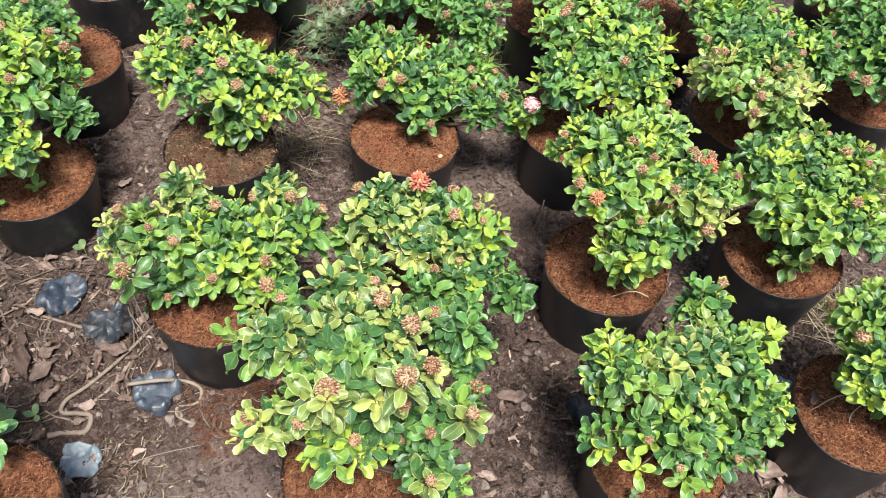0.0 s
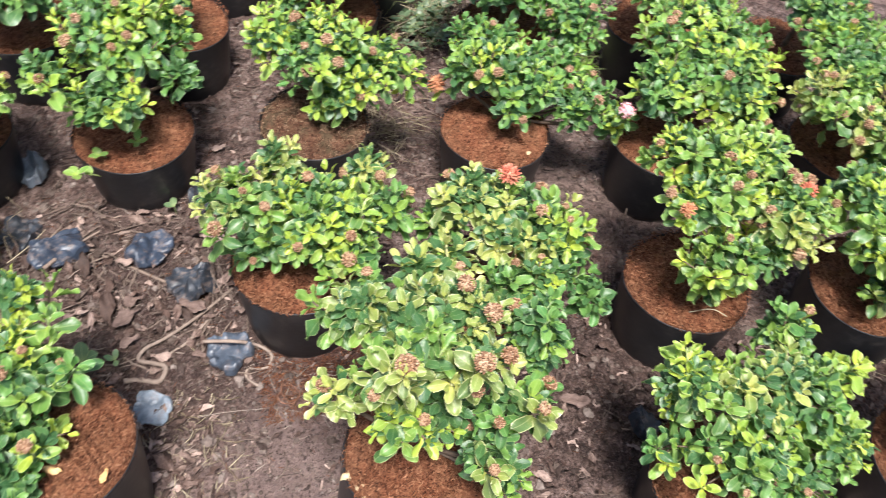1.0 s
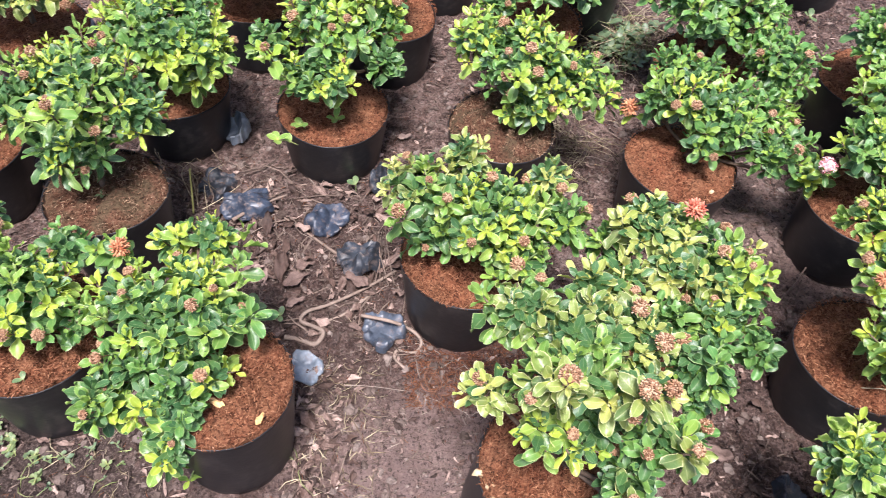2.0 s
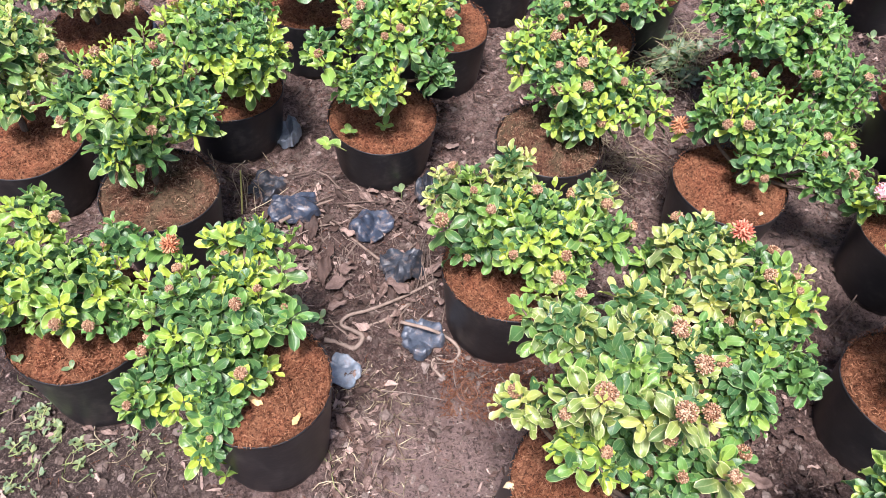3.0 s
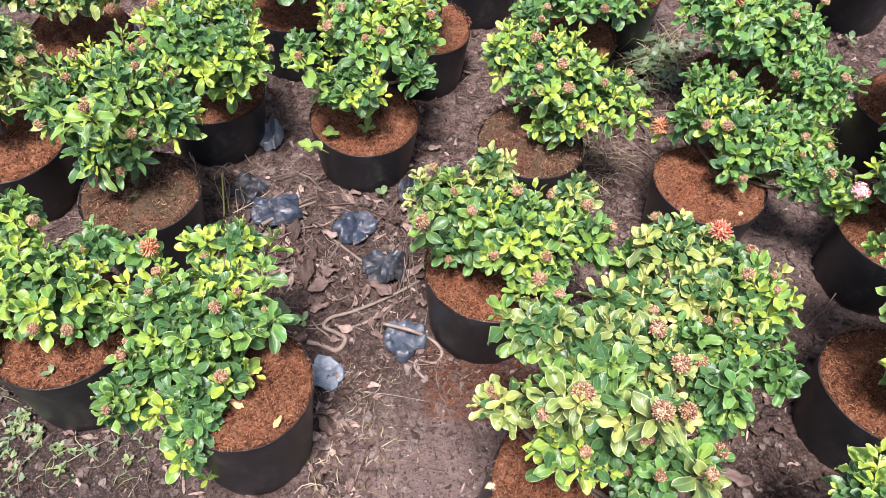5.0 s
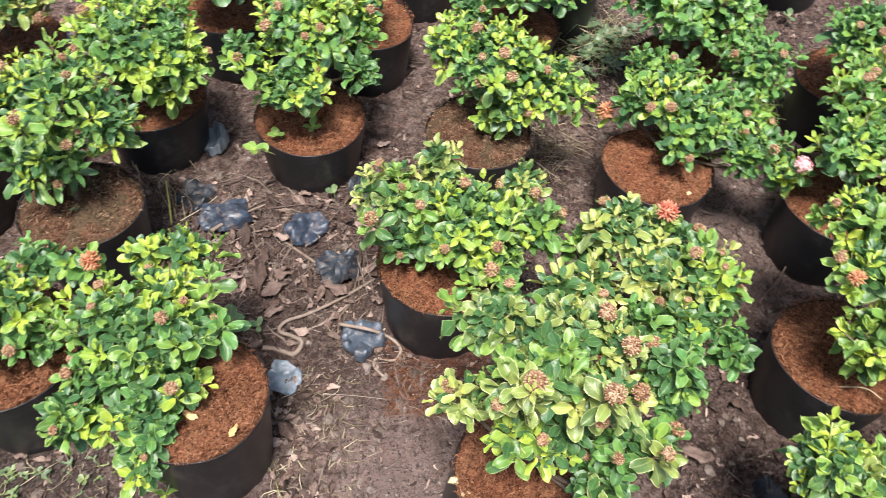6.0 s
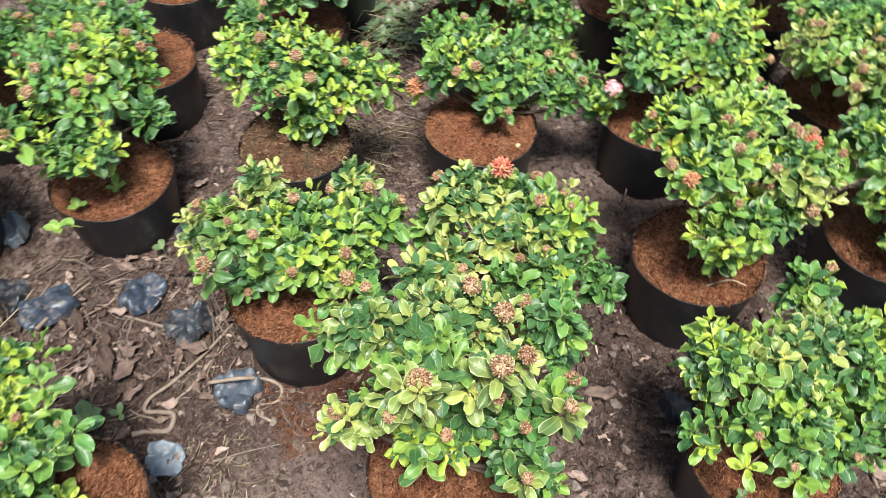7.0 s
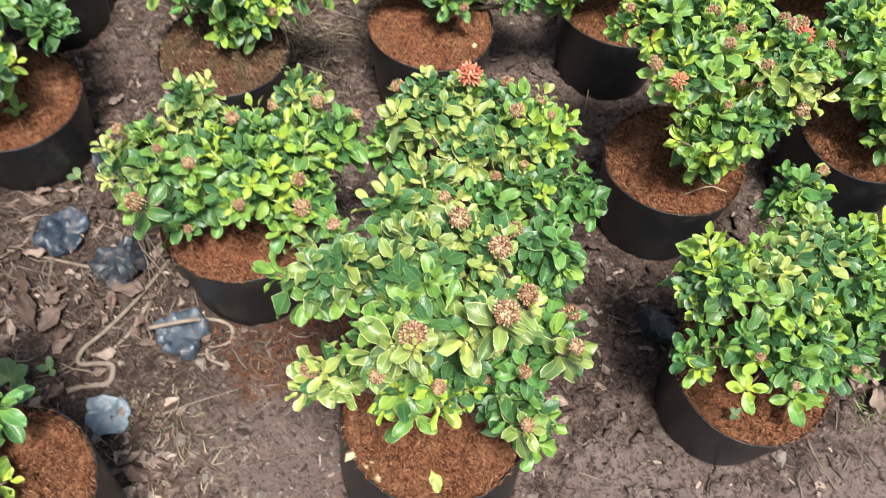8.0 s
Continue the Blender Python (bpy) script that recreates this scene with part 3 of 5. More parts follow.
def potted_ixora(at, r, h, shape, colour, near, heads, seed, lobes, old=False, flare=0.0):
    """One shrub in its pot. lobes: ellipsoids of the crown, from the pot's foot: x, y, height and three radii."""
    q = random.Random(seed * 17 + 3)
    foot = sum(gz(at[0] + 0.1 * math.cos(k), at[1] + 0.1 * math.sin(k)) for k in range(6)) / 6 - 0.006
    top = thing("potted_ixora", (at[0], at[1], foot), LABELS[shape, colour], "potted shrub", "rows of potted ixoras")
    part("pot", pot_mesh(r, h, seed, flare), top, None, "black plastic nursery pot")
    mulch = part("coir_mulch", coir_mesh(r, seed, OLDCOIR if old else COIR), top, pose(0, 0, h + (-0.002 if old else 0.004)), "greyish old coconut fibre mulch" if old else "reddish-brown coconut fibre mulch")
    part("loose_coir", FIBRES[seed % 2 + (4 if old else 0 if near else 2)], mulch, pose(0, 0, 0, 0, 0, q.uniform(0, 360)) @ Matrix.Diagonal((r, r, 0.15, 1)), kind="stuff")
    # trunk and limbs
    wood = Heap()
    cx = sum(l[0] for l in lobes) / len(lobes) * 0.25
    cy = sum(l[1] for l in lobes) / len(lobes) * 0.25
    low = min(l[2] - l[5] for l in lobes)
    fork = Vector((cx, cy, max(h + 0.03, low)))
    v, f = tube(smooth_line([(0, 0, h - 0.03), (cx * 0.3, cy * 0.4, h + 0.01), fork], 3), [0.010, 0.010, 0.0095, 0.009, 0.0085, 0.008, 0.0075], 7)
    wood.add(v, f)
    spots = []
    for lx, ly, lz, rx, ry, rz, *own in lobes:
        rx, ry, rz = max(0.03, rx - 0.028), max(0.03, ry - 0.024), max(0.03, rz - 0.020)
        c = Vector((lx, ly, lz))
        line = smooth_line([fork, fork.lerp(c, 0.55) + Vector((0, 0, -0.015)), c], 3)
        v, f = tube(line, [0.0065 - 0.0006 * k for k in range(len(line))], 5)
        wood.add(v, f)
        area = 4 * math.pi * (((rx * ry) ** 1.6 + (rx * rz) ** 1.6 + (ry * rz) ** 1.6) / 3) ** (1 / 1.6)
        for k in range(int(area / (0.00034 if shape == "round" else 0.00058))):
            d = Vector((q.gauss(0, 1), q.gauss(0, 1), q.gauss(0.35, 1))).normalized()
            if d.z < -0.42:
                continue
            p = c + Vector((d.x * rx, d.y * ry, d.z * rz)) * (q.uniform(0.84, 1.12) if q.random() < 0.90 else q.uniform(1.12, 1.34))
            nrm = Vector((d.x / rx, d.y / ry, d.z / rz)).normalized()
            if noise.noise((p.x * 15 + seed * 3.3, p.y * 15, p.z * 15)) < -0.40:
                continue
            spots.append((p, nrm, c, own[0] if own else colour))
    def inside(p, skip):
        for lx, ly, lz, rx, ry, rz, *own in lobes:
            if Vector((lx, ly, lz)) != skip and ((p.x - lx) / max(0.035, rx - 0.03)) ** 2 + ((p.y - ly) / max(0.035, ry - 0.03)) ** 2 + ((p.z - lz) / max(0.035, rz - 0.02)) ** 2 < 0.8:
                return True
        return False
    kept, inner = [], []
    gap = 0.0390 if shape == "round" else 0.044
    for p, nrm, c, own in spots:
        if p.z < h + 0.012 and math.hypot(p.x, p.y) < r + 0.01:
            continue
        if inside(p, c) or any((p - o[0]).length < gap for o in kept):
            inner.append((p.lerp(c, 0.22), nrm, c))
        else:
            kept.append((p, nrm, c, own))
    apart_left = 300 if near else 0
    kept.sort(key=lambda o: -(o[0].z - 0.25 * o[0].y))
    marks = set(q.sample(range(min(len(kept), 100)), min(heads, len(kept))))
    for k, (p, nrm, c, own) in enumerate(kept):
        axis = (nrm * 0.75 + Vector((q.uniform(-0.35, 0.35), q.uniform(-0.35, 0.35), 0.75 + q.uniform(-0.25, 0.2)))).normalized()
        m = Matrix.Translation(p) @ axis.to_track_quat("Z", "Y").to_matrix().to_4x4() @ pose(0, 0, 0, 0, 0, q.uniform(0, 360)) @ Matrix.Scale(q.uniform(0.84, 1.20), 4)
        fresh = noise.noise((p.x * 11 + seed, p.y * 11, p.z * 11)) + q.uniform(-0.22, 0.22)
        own = BRIGHTER[own] if fresh > 0.20 else DARKER[own] if fresh < -0.18 else own
        n = q.choice((0, 1, 5, 6) if fresh > 0.05 else (2, 3, 4, 7, 8, 9))
        if len(SHOOTS[shape, n]) <= apart_left:
            stalk = part("leaf_rosette", STALK[shape, n, own], top, m)
            for age, j, lm in SHOOTS[shape, n]:
                part("leaf", LEAFDATA[shape, age, j, own], stalk, lm)
            apart_left -= len(SHOOTS[shape, n])
        else:
            part("leaf_rosette", ROSETTE[shape, n, own, near], top, m)
        v, f = tube([p - axis * 0.03, p.lerp(c, 0.5) - Vector((0, 0, 0.02)), c], [0.0018, 0.0022, 0.003], 4)
        wood.add(v, f)
        if k in marks:
            part("flower_head", q.choice(HEADS["bud"]), top, m @ pose(0, 0, 0.021), "round head of tan flower buds")
    part("branch_framework", wood.mesh("branch_framework", [BARK]), top)
    # inner leaves all take the darkest green: shade of the crown's gaps, put into colour
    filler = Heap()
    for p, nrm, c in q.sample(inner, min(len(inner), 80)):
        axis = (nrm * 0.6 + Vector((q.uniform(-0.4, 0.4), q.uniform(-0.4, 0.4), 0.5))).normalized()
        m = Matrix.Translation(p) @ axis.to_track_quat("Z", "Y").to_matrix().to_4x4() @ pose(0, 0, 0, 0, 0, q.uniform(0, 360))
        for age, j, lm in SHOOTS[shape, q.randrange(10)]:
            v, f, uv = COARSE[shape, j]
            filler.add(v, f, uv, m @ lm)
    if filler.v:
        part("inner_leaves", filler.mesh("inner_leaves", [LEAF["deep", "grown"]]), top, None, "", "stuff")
    return top


# ---- the rows of potted shrubs: place, rim radius, rim height, leaf shape, leaf colour, leaves apart, flower heads, seed, lobes of the crown ----
shrub_1 = potted_ixora((-0.258, 1.068), 0.146, 0.276, "round", "bright", 1, 14, 1, [
    (-0.055, 0.249, 0.420, 0.112, 0.059, 0.060, "fresh"),
    (-0.079, 0.089, 0.420, 0.161, 0.124, 0.060),
    (-0.078, -0.016, 0.360, 0.142, 0.083, 0.060),
    (-0.209, -0.063, 0.330, 0.054, 0.052, 0.074, "fresh"),
    (-0.065, -0.099, 0.300, 0.066, 0.050, 0.060),
    (-0.124, -0.069, 0.340, 0.081, 0.059, 0.060),
    (-0.051, -0.074, 0.330, 0.054, 0.050, 0.060),
    (-0.087, -0.128, 0.260, 0.044, 0.044, 0.060)])
shrub_2 = potted_ixora((-0.672, 1.216), 0.158, 0.250, "round", "bright", 1, 8, 2, [
    (-0.077, 0.134, 0.450, 0.071, 0.050, 0.060),
    (-0.028, 0.013, 0.400, 0.173, 0.095, 0.060, "fresh"),
    (0.045, -0.038, 0.360, 0.127, 0.075, 0.060),
    (0.119, 0.099, 0.400, 0.107, 0.050, 0.060, "deep"),
    (-0.163, -0.039, 0.380, 0.125, 0.125, 0.105)])
shrub_3 = potted_ixora((-0.613, 1.63), 0.149, 0.226, "lance", "bright", 0, 14, 3, [
    (-0.023, 0.097, 0.480, 0.147, 0.145, 0.088, "fresh"),
    (-0.140, 0.028, 0.460, 0.079, 0.079, 0.087, "fresh"),
    (-0.037, 0.009, 0.380, 0.108, 0.103, 0.077),
    (0.096, 0.077, 0.420, 0.082, 0.082, 0.091)], True)
shrub_4 = potted_ixora((-0.077, 1.999), 0.159, 0.177, "round", "bright", 0, 14, 4, [
    (0.016, 0.073, 0.430, 0.145, 0.145, 0.117),
    (-0.153, -0.044, 0.430, 0.064, 0.055, 0.059),
    (-0.031, -0.096, 0.370, 0.106, 0.087, 0.059),
    (0.154, 0.116, 0.410, 0.060, 0.060, 0.085),
    (0.146, -0.019, 0.360, 0.044, 0.044, 0.057)])
shrub_5 = potted_ixora((0.266, 1.432), 0.163, 0.233, "round", "bright", 1, 14, 5, [
    (-0.109, 0.053, 0.420, 0.106, 0.078, 0.060, "pale"),
    (-0.010, 0.105, 0.450, 0.060, 0.050, 0.060, "pale"),
    (0.036, -0.021, 0.420, 0.142, 0.114, 0.060, "fresh"),
    (0.185, 0.061, 0.420, 0.075, 0.053, 0.060, "pale"),
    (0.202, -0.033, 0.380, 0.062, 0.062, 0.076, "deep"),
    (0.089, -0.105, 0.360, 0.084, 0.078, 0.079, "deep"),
    (-0.062, -0.028, 0.340, 0.108, 0.050, 0.060)])
shrub_6 = potted_ixora((0.391, 1.878), 0.151, 0.233, "round", "bright", 0, 11, 6, [
    (-0.069, 0.134, 0.420, 0.083, 0.083, 0.101),
    (0.046, 0.051, 0.420, 0.133, 0.133, 0.102),
    (0.141, 0.018, 0.380, 0.134, 0.122, 0.076),
    (0.253, -0.004, 0.340, 0.060, 0.050, 0.060),
    (0.070, -0.032, 0.340, 0.104, 0.058, 0.060)], True)
shrub_7 = potted_ixora((0.868, 1.753), 0.153, 0.220, "round", "deep", 0, 16, 7, [
    (0.000, 0.160, 0.405, 0.118, 0.090, 0.058),
    (-0.002, 0.063, 0.400, 0.115, 0.089, 0.060, "fresh"),
    (0.100, 0.031, 0.380, 0.144, 0.119, 0.064),
    (0.020, -0.045, 0.345, 0.086, 0.058, 0.060),
    (0.298, 0.227, 0.360, 0.108, 0.108, 0.095),
    (0.216, -0.050, 0.330, 0.100, 0.087, 0.066),
    (0.313, -0.094, 0.280, 0.050, 0.050, 0.066, "fresh"),
    (-0.093, 0.089, 0.360, 0.056, 0.050, 0.060)])
shrub_8 = potted_ixora((1.156, 1.159), 0.155, 0.219, "round", "fresh", 1, 16, 8, [
    (-0.011, 0.161, 0.490, 0.103, 0.096, 0.073),
    (0.097, 0.118, 0.510, 0.141, 0.085, 0.059),
    (0.011, 0.015, 0.510, 0.183, 0.088, 0.059),
    (0.127, -0.055, 0.480, 0.093, 0.093, 0.096, "pale"),
    (0.000, -0.084, 0.430, 0.147, 0.085, 0.059),
    (-0.025, -0.092, 0.350, 0.075, 0.049, 0.059)])
shrub_9 = potted_ixora((0.405, 0.882), 0.162, 0.261, "round", "pale", 1, 16, 9, [
    (0.044, 0.185, 0.620, 0.087, 0.050, 0.060),
    (-0.091, 0.143, 0.600, 0.093, 0.067, 0.060),
    (0.016, 0.060, 0.640, 0.126, 0.088, 0.060),
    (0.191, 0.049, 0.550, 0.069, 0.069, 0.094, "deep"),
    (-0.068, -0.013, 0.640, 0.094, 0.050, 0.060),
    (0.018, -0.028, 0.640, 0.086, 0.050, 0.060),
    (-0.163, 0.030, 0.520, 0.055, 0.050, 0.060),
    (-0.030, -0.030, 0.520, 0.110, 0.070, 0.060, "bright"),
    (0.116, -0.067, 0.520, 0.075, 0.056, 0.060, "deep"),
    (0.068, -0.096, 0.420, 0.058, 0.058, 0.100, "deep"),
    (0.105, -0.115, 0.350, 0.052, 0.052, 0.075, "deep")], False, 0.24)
shrub_10 = potted_ixora((0.985, 0.698), 0.149, 0.200, "round", "bright", 1, 5, 10, [
    (0.224, 0.213, 0.360, 0.074, 0.063, 0.065),
    (-0.089, 0.125, 0.420, 0.076, 0.076, 0.102, "fresh"),
    (0.030, 0.076, 0.440, 0.130, 0.083, 0.060, "pale"),
    (0.196, 0.062, 0.420, 0.090, 0.054, 0.060, "fresh"),
    (-0.013, -0.014, 0.380, 0.150, 0.081, 0.060),
    (0.169, -0.042, 0.360, 0.072, 0.071, 0.080, "fresh"),
    (-0.136, 0.052, 0.330, 0.066, 0.053, 0.061),
    (0.060, -0.075, 0.310, 0.125, 0.062, 0.058, "deep"),
    (0.110, 0.060, 0.420, 0.110, 0.090, 0.060)])
shrub_11 = potted_ixora((1.59, 1.021), 0.155, 0.241, "round", "fresh", 1, 16, 11, [
    (-0.095, 0.098, 0.480, 0.090, 0.090, 0.081),
    (0.024, 0.023, 0.490, 0.166, 0.127, 0.058),
    (-0.009, -0.077, 0.450, 0.138, 0.095, 0.058),
    (-0.078, 0.007, 0.430, 0.103, 0.072, 0.058),
    (-0.056, -0.079, 0.350, 0.091, 0.049, 0.058, "pale"),
    (0.075, -0.128, 0.410, 0.077, 0.071, 0.065)])
shrub_12 = potted_ixora((1.46, 0.595), 0.147, 0.223, "round", "fresh", 1, 9, 12, [
    (0.015, 0.110, 0.430, 0.100, 0.090, 0.090),
    (-0.055, 0.010, 0.410, 0.088, 0.085, 0.090),
    (0.035, -0.055, 0.370, 0.105, 0.085, 0.095),
    (0.105, 0.040, 0.420, 0.115, 0.110, 0.090)])
shrub_14 = potted_ixora((-0.529, 2.077), 0.155, 0.189, "round", "bright", 0, 9, 14, [
    (0.014, -0.029, 0.420, 0.167, 0.165, 0.090),
    (0.126, -0.086, 0.380, 0.091, 0.091, 0.100),
    (0.046, -0.114, 0.320, 0.108, 0.050, 0.060)])
shrub_15 = potted_ixora((-1.01, 1.8), 0.153, 0.210, "round", "pale", 0, 10, 15, [
    (0.053, 0.058, 0.430, 0.102, 0.102, 0.109),
    (0.020, -0.036, 0.360, 0.081, 0.048, 0.057),
    (-0.045, 0.165, 0.430, 0.084, 0.084, 0.090)])
shrub_16 = potted_ixora((-0.96, 2.3), 0.153, 0.210, "round", "pale", 0, 8, 16, [
    (0.014, -0.085, 0.420, 0.207, 0.119, 0.060)])
shrub_17 = potted_ixora((0.085, 2.42), 0.153, 0.210, "round", "deep", 0, 8, 17, [
    (-0.048, -0.120, 0.420, 0.115, 0.100, 0.065),
    (-0.166, -0.075, 0.420, 0.133, 0.124, 0.072)])
shrub_18 = potted_ixora((-0.34, 2.49), 0.153, 0.210, "round", "deep", 0, 8, 18, [
    (0.022, -0.112, 0.420, 0.167, 0.128, 0.060)])
shrub_19 = potted_ixora((0.55, 2.4), 0.153, 0.210, "round", "deep", 0, 8, 19, [
    (-0.161, -0.198, 0.400, 0.064, 0.050, 0.060),
    (-0.116, -0.083, 0.420, 0.116, 0.080, 0.060),
    (0.024, -0.065, 0.400, 0.184, 0.106, 0.060)])
shrub_20 = potted_ixora((0.76, 2.7), 0.153, 0.210, "round", "deep", 0, 8, 20, [
    (-0.020, -0.060, 0.460, 0.190, 0.150, 0.100),
    (-0.080, -0.240, 0.420, 0.130, 0.100, 0.080)])
shrub_21 = potted_ixora((1.055, 2.21), 0.153, 0.210, "round", "deep", 0, 12, 21, [
    (-0.004, 0.035, 0.420, 0.179, 0.179, 0.102),
    (0.105, -0.055, 0.360, 0.105, 0.085, 0.060),
    (-0.100, 0.078, 0.440, 0.147, 0.127, 0.066)])
shrub_22 = potted_ixora((1.71, 2.91), 0.153, 0.210, "round", "deep", 0, 8, 22, [
    (-0.149, -0.106, 0.420, 0.163, 0.163, 0.080)])
shrub_23 = potted_ixora((1.34, 1.62), 0.153, 0.210, "round", "bright", 0, 16, 23, [
    (0.090, 0.105, 0.460, 0.167, 0.167, 0.091),
    (0.096, -0.013, 0.430, 0.148, 0.148, 0.096),
    (-0.073, -0.002, 0.410, 0.102, 0.102, 0.091),
    (0.117, -0.094, 0.370, 0.105, 0.062, 0.058)])
shrub_24 = potted_ixora((1.57, 2.135), 0.153, 0.210, "round", "deep", 0, 8, 24, [
    (-0.079, -0.087, 0.430, 0.117, 0.117, 0.086)])
shrub_25 = potted_ixora((1.93, 1.94), 0.153, 0.210, "round", "deep", 0, 9, 25, [
    (-0.026, -0.215, 0.430, 0.119, 0.077, 0.053),
    (0.000, -0.099, 0.430, 0.138, 0.127, 0.063)])
shrub_26 = potted_ixora((1.86, 1.49), 0.153, 0.210, "round", "bright", 0, 18, 26, [
    (-0.007, 0.063, 0.460, 0.168, 0.151, 0.070),
    (-0.105, -0.048, 0.430, 0.163, 0.163, 0.089, "pale"),
    (0.134, -0.026, 0.410, 0.093, 0.093, 0.099),
    (-0.031, -0.137, 0.340, 0.076, 0.076, 0.082)])
shrub_27 = potted_ixora((2.32, 1.43), 0.153, 0.210, "round", "deep", 0, 10, 27, [
    (-0.086, 0.064, 0.430, 0.111, 0.111, 0.117),
    (-0.109, -0.041, 0.410, 0.124, 0.124, 0.112)])
shrub_28 = potted_ixora((2.62, 1.86), 0.153, 0.210, "round", "deep", 0, 8, 28, [
    (-0.218, -0.071, 0.420, 0.165, 0.165, 0.080)])
shrub_30 = potted_ixora((0.68, 1.28), 0.153, 0.210, "round", "pale", 1, 12, 30, [
    (-0.043, 0.048, 0.460, 0.097, 0.081, 0.066),
    (0.027, -0.031, 0.460, 0.131, 0.097, 0.060),
    (0.097, -0.089, 0.420, 0.082, 0.082, 0.129, "bright"),
    (0.008, -0.163, 0.420, 0.116, 0.050, 0.060, "bright"),
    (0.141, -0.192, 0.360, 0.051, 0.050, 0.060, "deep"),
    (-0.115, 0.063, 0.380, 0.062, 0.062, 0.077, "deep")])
shrub_32 = potted_ixora((0.27, 2.82), 0.153, 0.210, "round", "deep", 0, 8, 32, [
    (0.000, 0.040, 0.460, 0.170, 0.150, 0.100)])


# ---- flower heads that stand out ----
def head_at(shrub, at, kind, size=1.0, lean=(0, 0, 1), label=""):
    me = HEADS[kind][len(shrub.children) % len(HEADS[kind])]
    spot = Vector(at) - shrub.location
    for o in list(shrub.children):
        if o.name.startswith("flower_head") and (o.matrix_basis.translation - spot).length < 0.045:
            bpy.data.objects.remove(o)
    m = Matrix.Translation(spot) @ Vector(lean).to_track_quat("Z", "Y").to_matrix().to_4x4() @ Matrix.Scale(size, 4)
    tone = "pale" if shrub in (shrub_9, shrub_30) else "bright"
    part("leaf_rosette", ROSETTE["round", len(shrub.children) % 10, tone, 1], shrub, Matrix.Translation((0, 0, -0.020)) @ m @ Matrix.Scale(0.85, 4))
    return part("flower_head", me, shrub, m, label)


head_at(shrub_30, (0.699, 1.322, 0.526), "red", 1.0, (0, -0.3, 1), "open red flower cluster")
head_at(shrub_8, (1.30, 1.12, 0.545), "red", 0.9, (0.3, -0.3, 1), "open red flower cluster")
head_at(shrub_8, (1.024, 1.138, 0.534), "orange", 0.8, (-0.3, -0.4, 1), "orange flower head")
head_at(shrub_23, (1.155, 1.596, 0.379), "pink", 1.0, (-0.5, -0.4, 1), "open pink and white flower cluster")
head_at(shrub_7, (0.724, 1.853, 0.329), "orange", 1.15, (-0.8, -0.3, 0.6), "spiky orange flower head")
v, f = tube(smooth_line([Vector((0.724, 1.853, 0.325)) - shrub_7.location, Vector((0.775, 1.875, 0.335)) - shrub_7.location, Vector((0.84, 1.90, 0.33)) - shrub_7.location], 3), [0.002] * 7, 5)
part("flower_stalk", mesh_from("flower_stalk", v, f, [BARK]), shrub_7)
head_at(shrub_2, (-0.453, 1.28, 0.446), "orange", 0.95, (0.4, -0.4, 0.8), "russet flower head")
head_at(shrub_21, (0.952, 2.198, 0.500), "orange", 1.0, (0, -0.3, 1), "orange flower head")
head_at(shrub_9, (0.321, 0.819, 0.745), "orange", 0.8, (0, -0.3, 1), "large tan flower head")
head_at(shrub_9, (0.435, 0.808, 0.728), "bud", 1.15, (0.1, -0.3, 1), "round head of tan flower buds")
head_at(shrub_9, (0.496, 0.842, 0.665), "bud", 1.2, (0.3, -0.4, 1), "round head of tan flower buds")
head_at(shrub_9, (0.539, 0.773, 0.600), "bud", 1.2, (0.4, -0.5, 1), "round head of tan flower buds")
head_at(shrub_9, (0.328, 0.836, 0.720), "bud", 1.2, (0, -0.3, 1), "round head of tan flower buds")
head_at(shrub_9, (0.222, 0.921, 0.560), "bud", 1.2, (-0.5, -0.3, 1), "round head of tan flower buds")
head_at(shrub_9, (0.457, 0.735, 0.500), "bud", 1.2, (0.2, -0.6, 1), "round head of tan flower buds")
head_at(shrub_9, (0.462, 0.963, 0.700), "bud", 1.2, (0, -0.3, 1), "round head of tan flower buds")
head_at(shrub_9, (0.486, 0.902, 0.700), "bud", 1.1, (0.2, -0.3, 1), "round head of tan flower buds")
head_at(shrub_5, (0.096, 1.354, 0.477), "bud", 1.3, (-0.5, -0.4, 1), "round head of tan flower buds")
head_at(shrub_5, (0.247, 1.304, 0.438), "bud", 1.1, (0, -0.7, 0.7), "round head of tan flower buds")
head_at(shrub_5, (0.345, 1.277, 0.400), "bud", 1.3, (0, -0.7, 0.7), "round head of tan flower buds")
head_at(shrub_5, (0.199, 1.397, 0.470), "bud", 1.1, (0, -0.5, 0.8), "round head of tan flower buds")
head_at(shrub_3, (-0.608, 1.524, 0.596), "bud", 1.3, (0, -0.4, 1), "round head of tan flower buds")
head_at(shrub_4, (-0.22, 1.865, 0.489), "bud", 1.5, (-0.3, -0.4, 1), "round head of tan flower buds")
head_at(shrub_1, (-0.466, 0.955, 0.380), "bud", 1.1, (-0.5, -0.6, 0.8), "round head of tan flower buds")


# ---- litter: pieces strewn over the earth between the pots ----
POTS = [(o.location.x, o.location.y) for o in scene.objects if o.name.startswith("potted_ixora")]


def clear(x, y, d=0.145):
    return all((x - a) ** 2 + (y - b) ** 2 > d * d for a, b in POTS)


def strewn(r, count, area=(-1.5, 3.0, 0.3, 3.2), d=0.145):
    out = []
    while len(out) < count:
        x, y = r.uniform(area[0], area[1]), r.uniform(area[2], area[3])
        if clear(x, y, d):
            out.append((x, y))
    return out


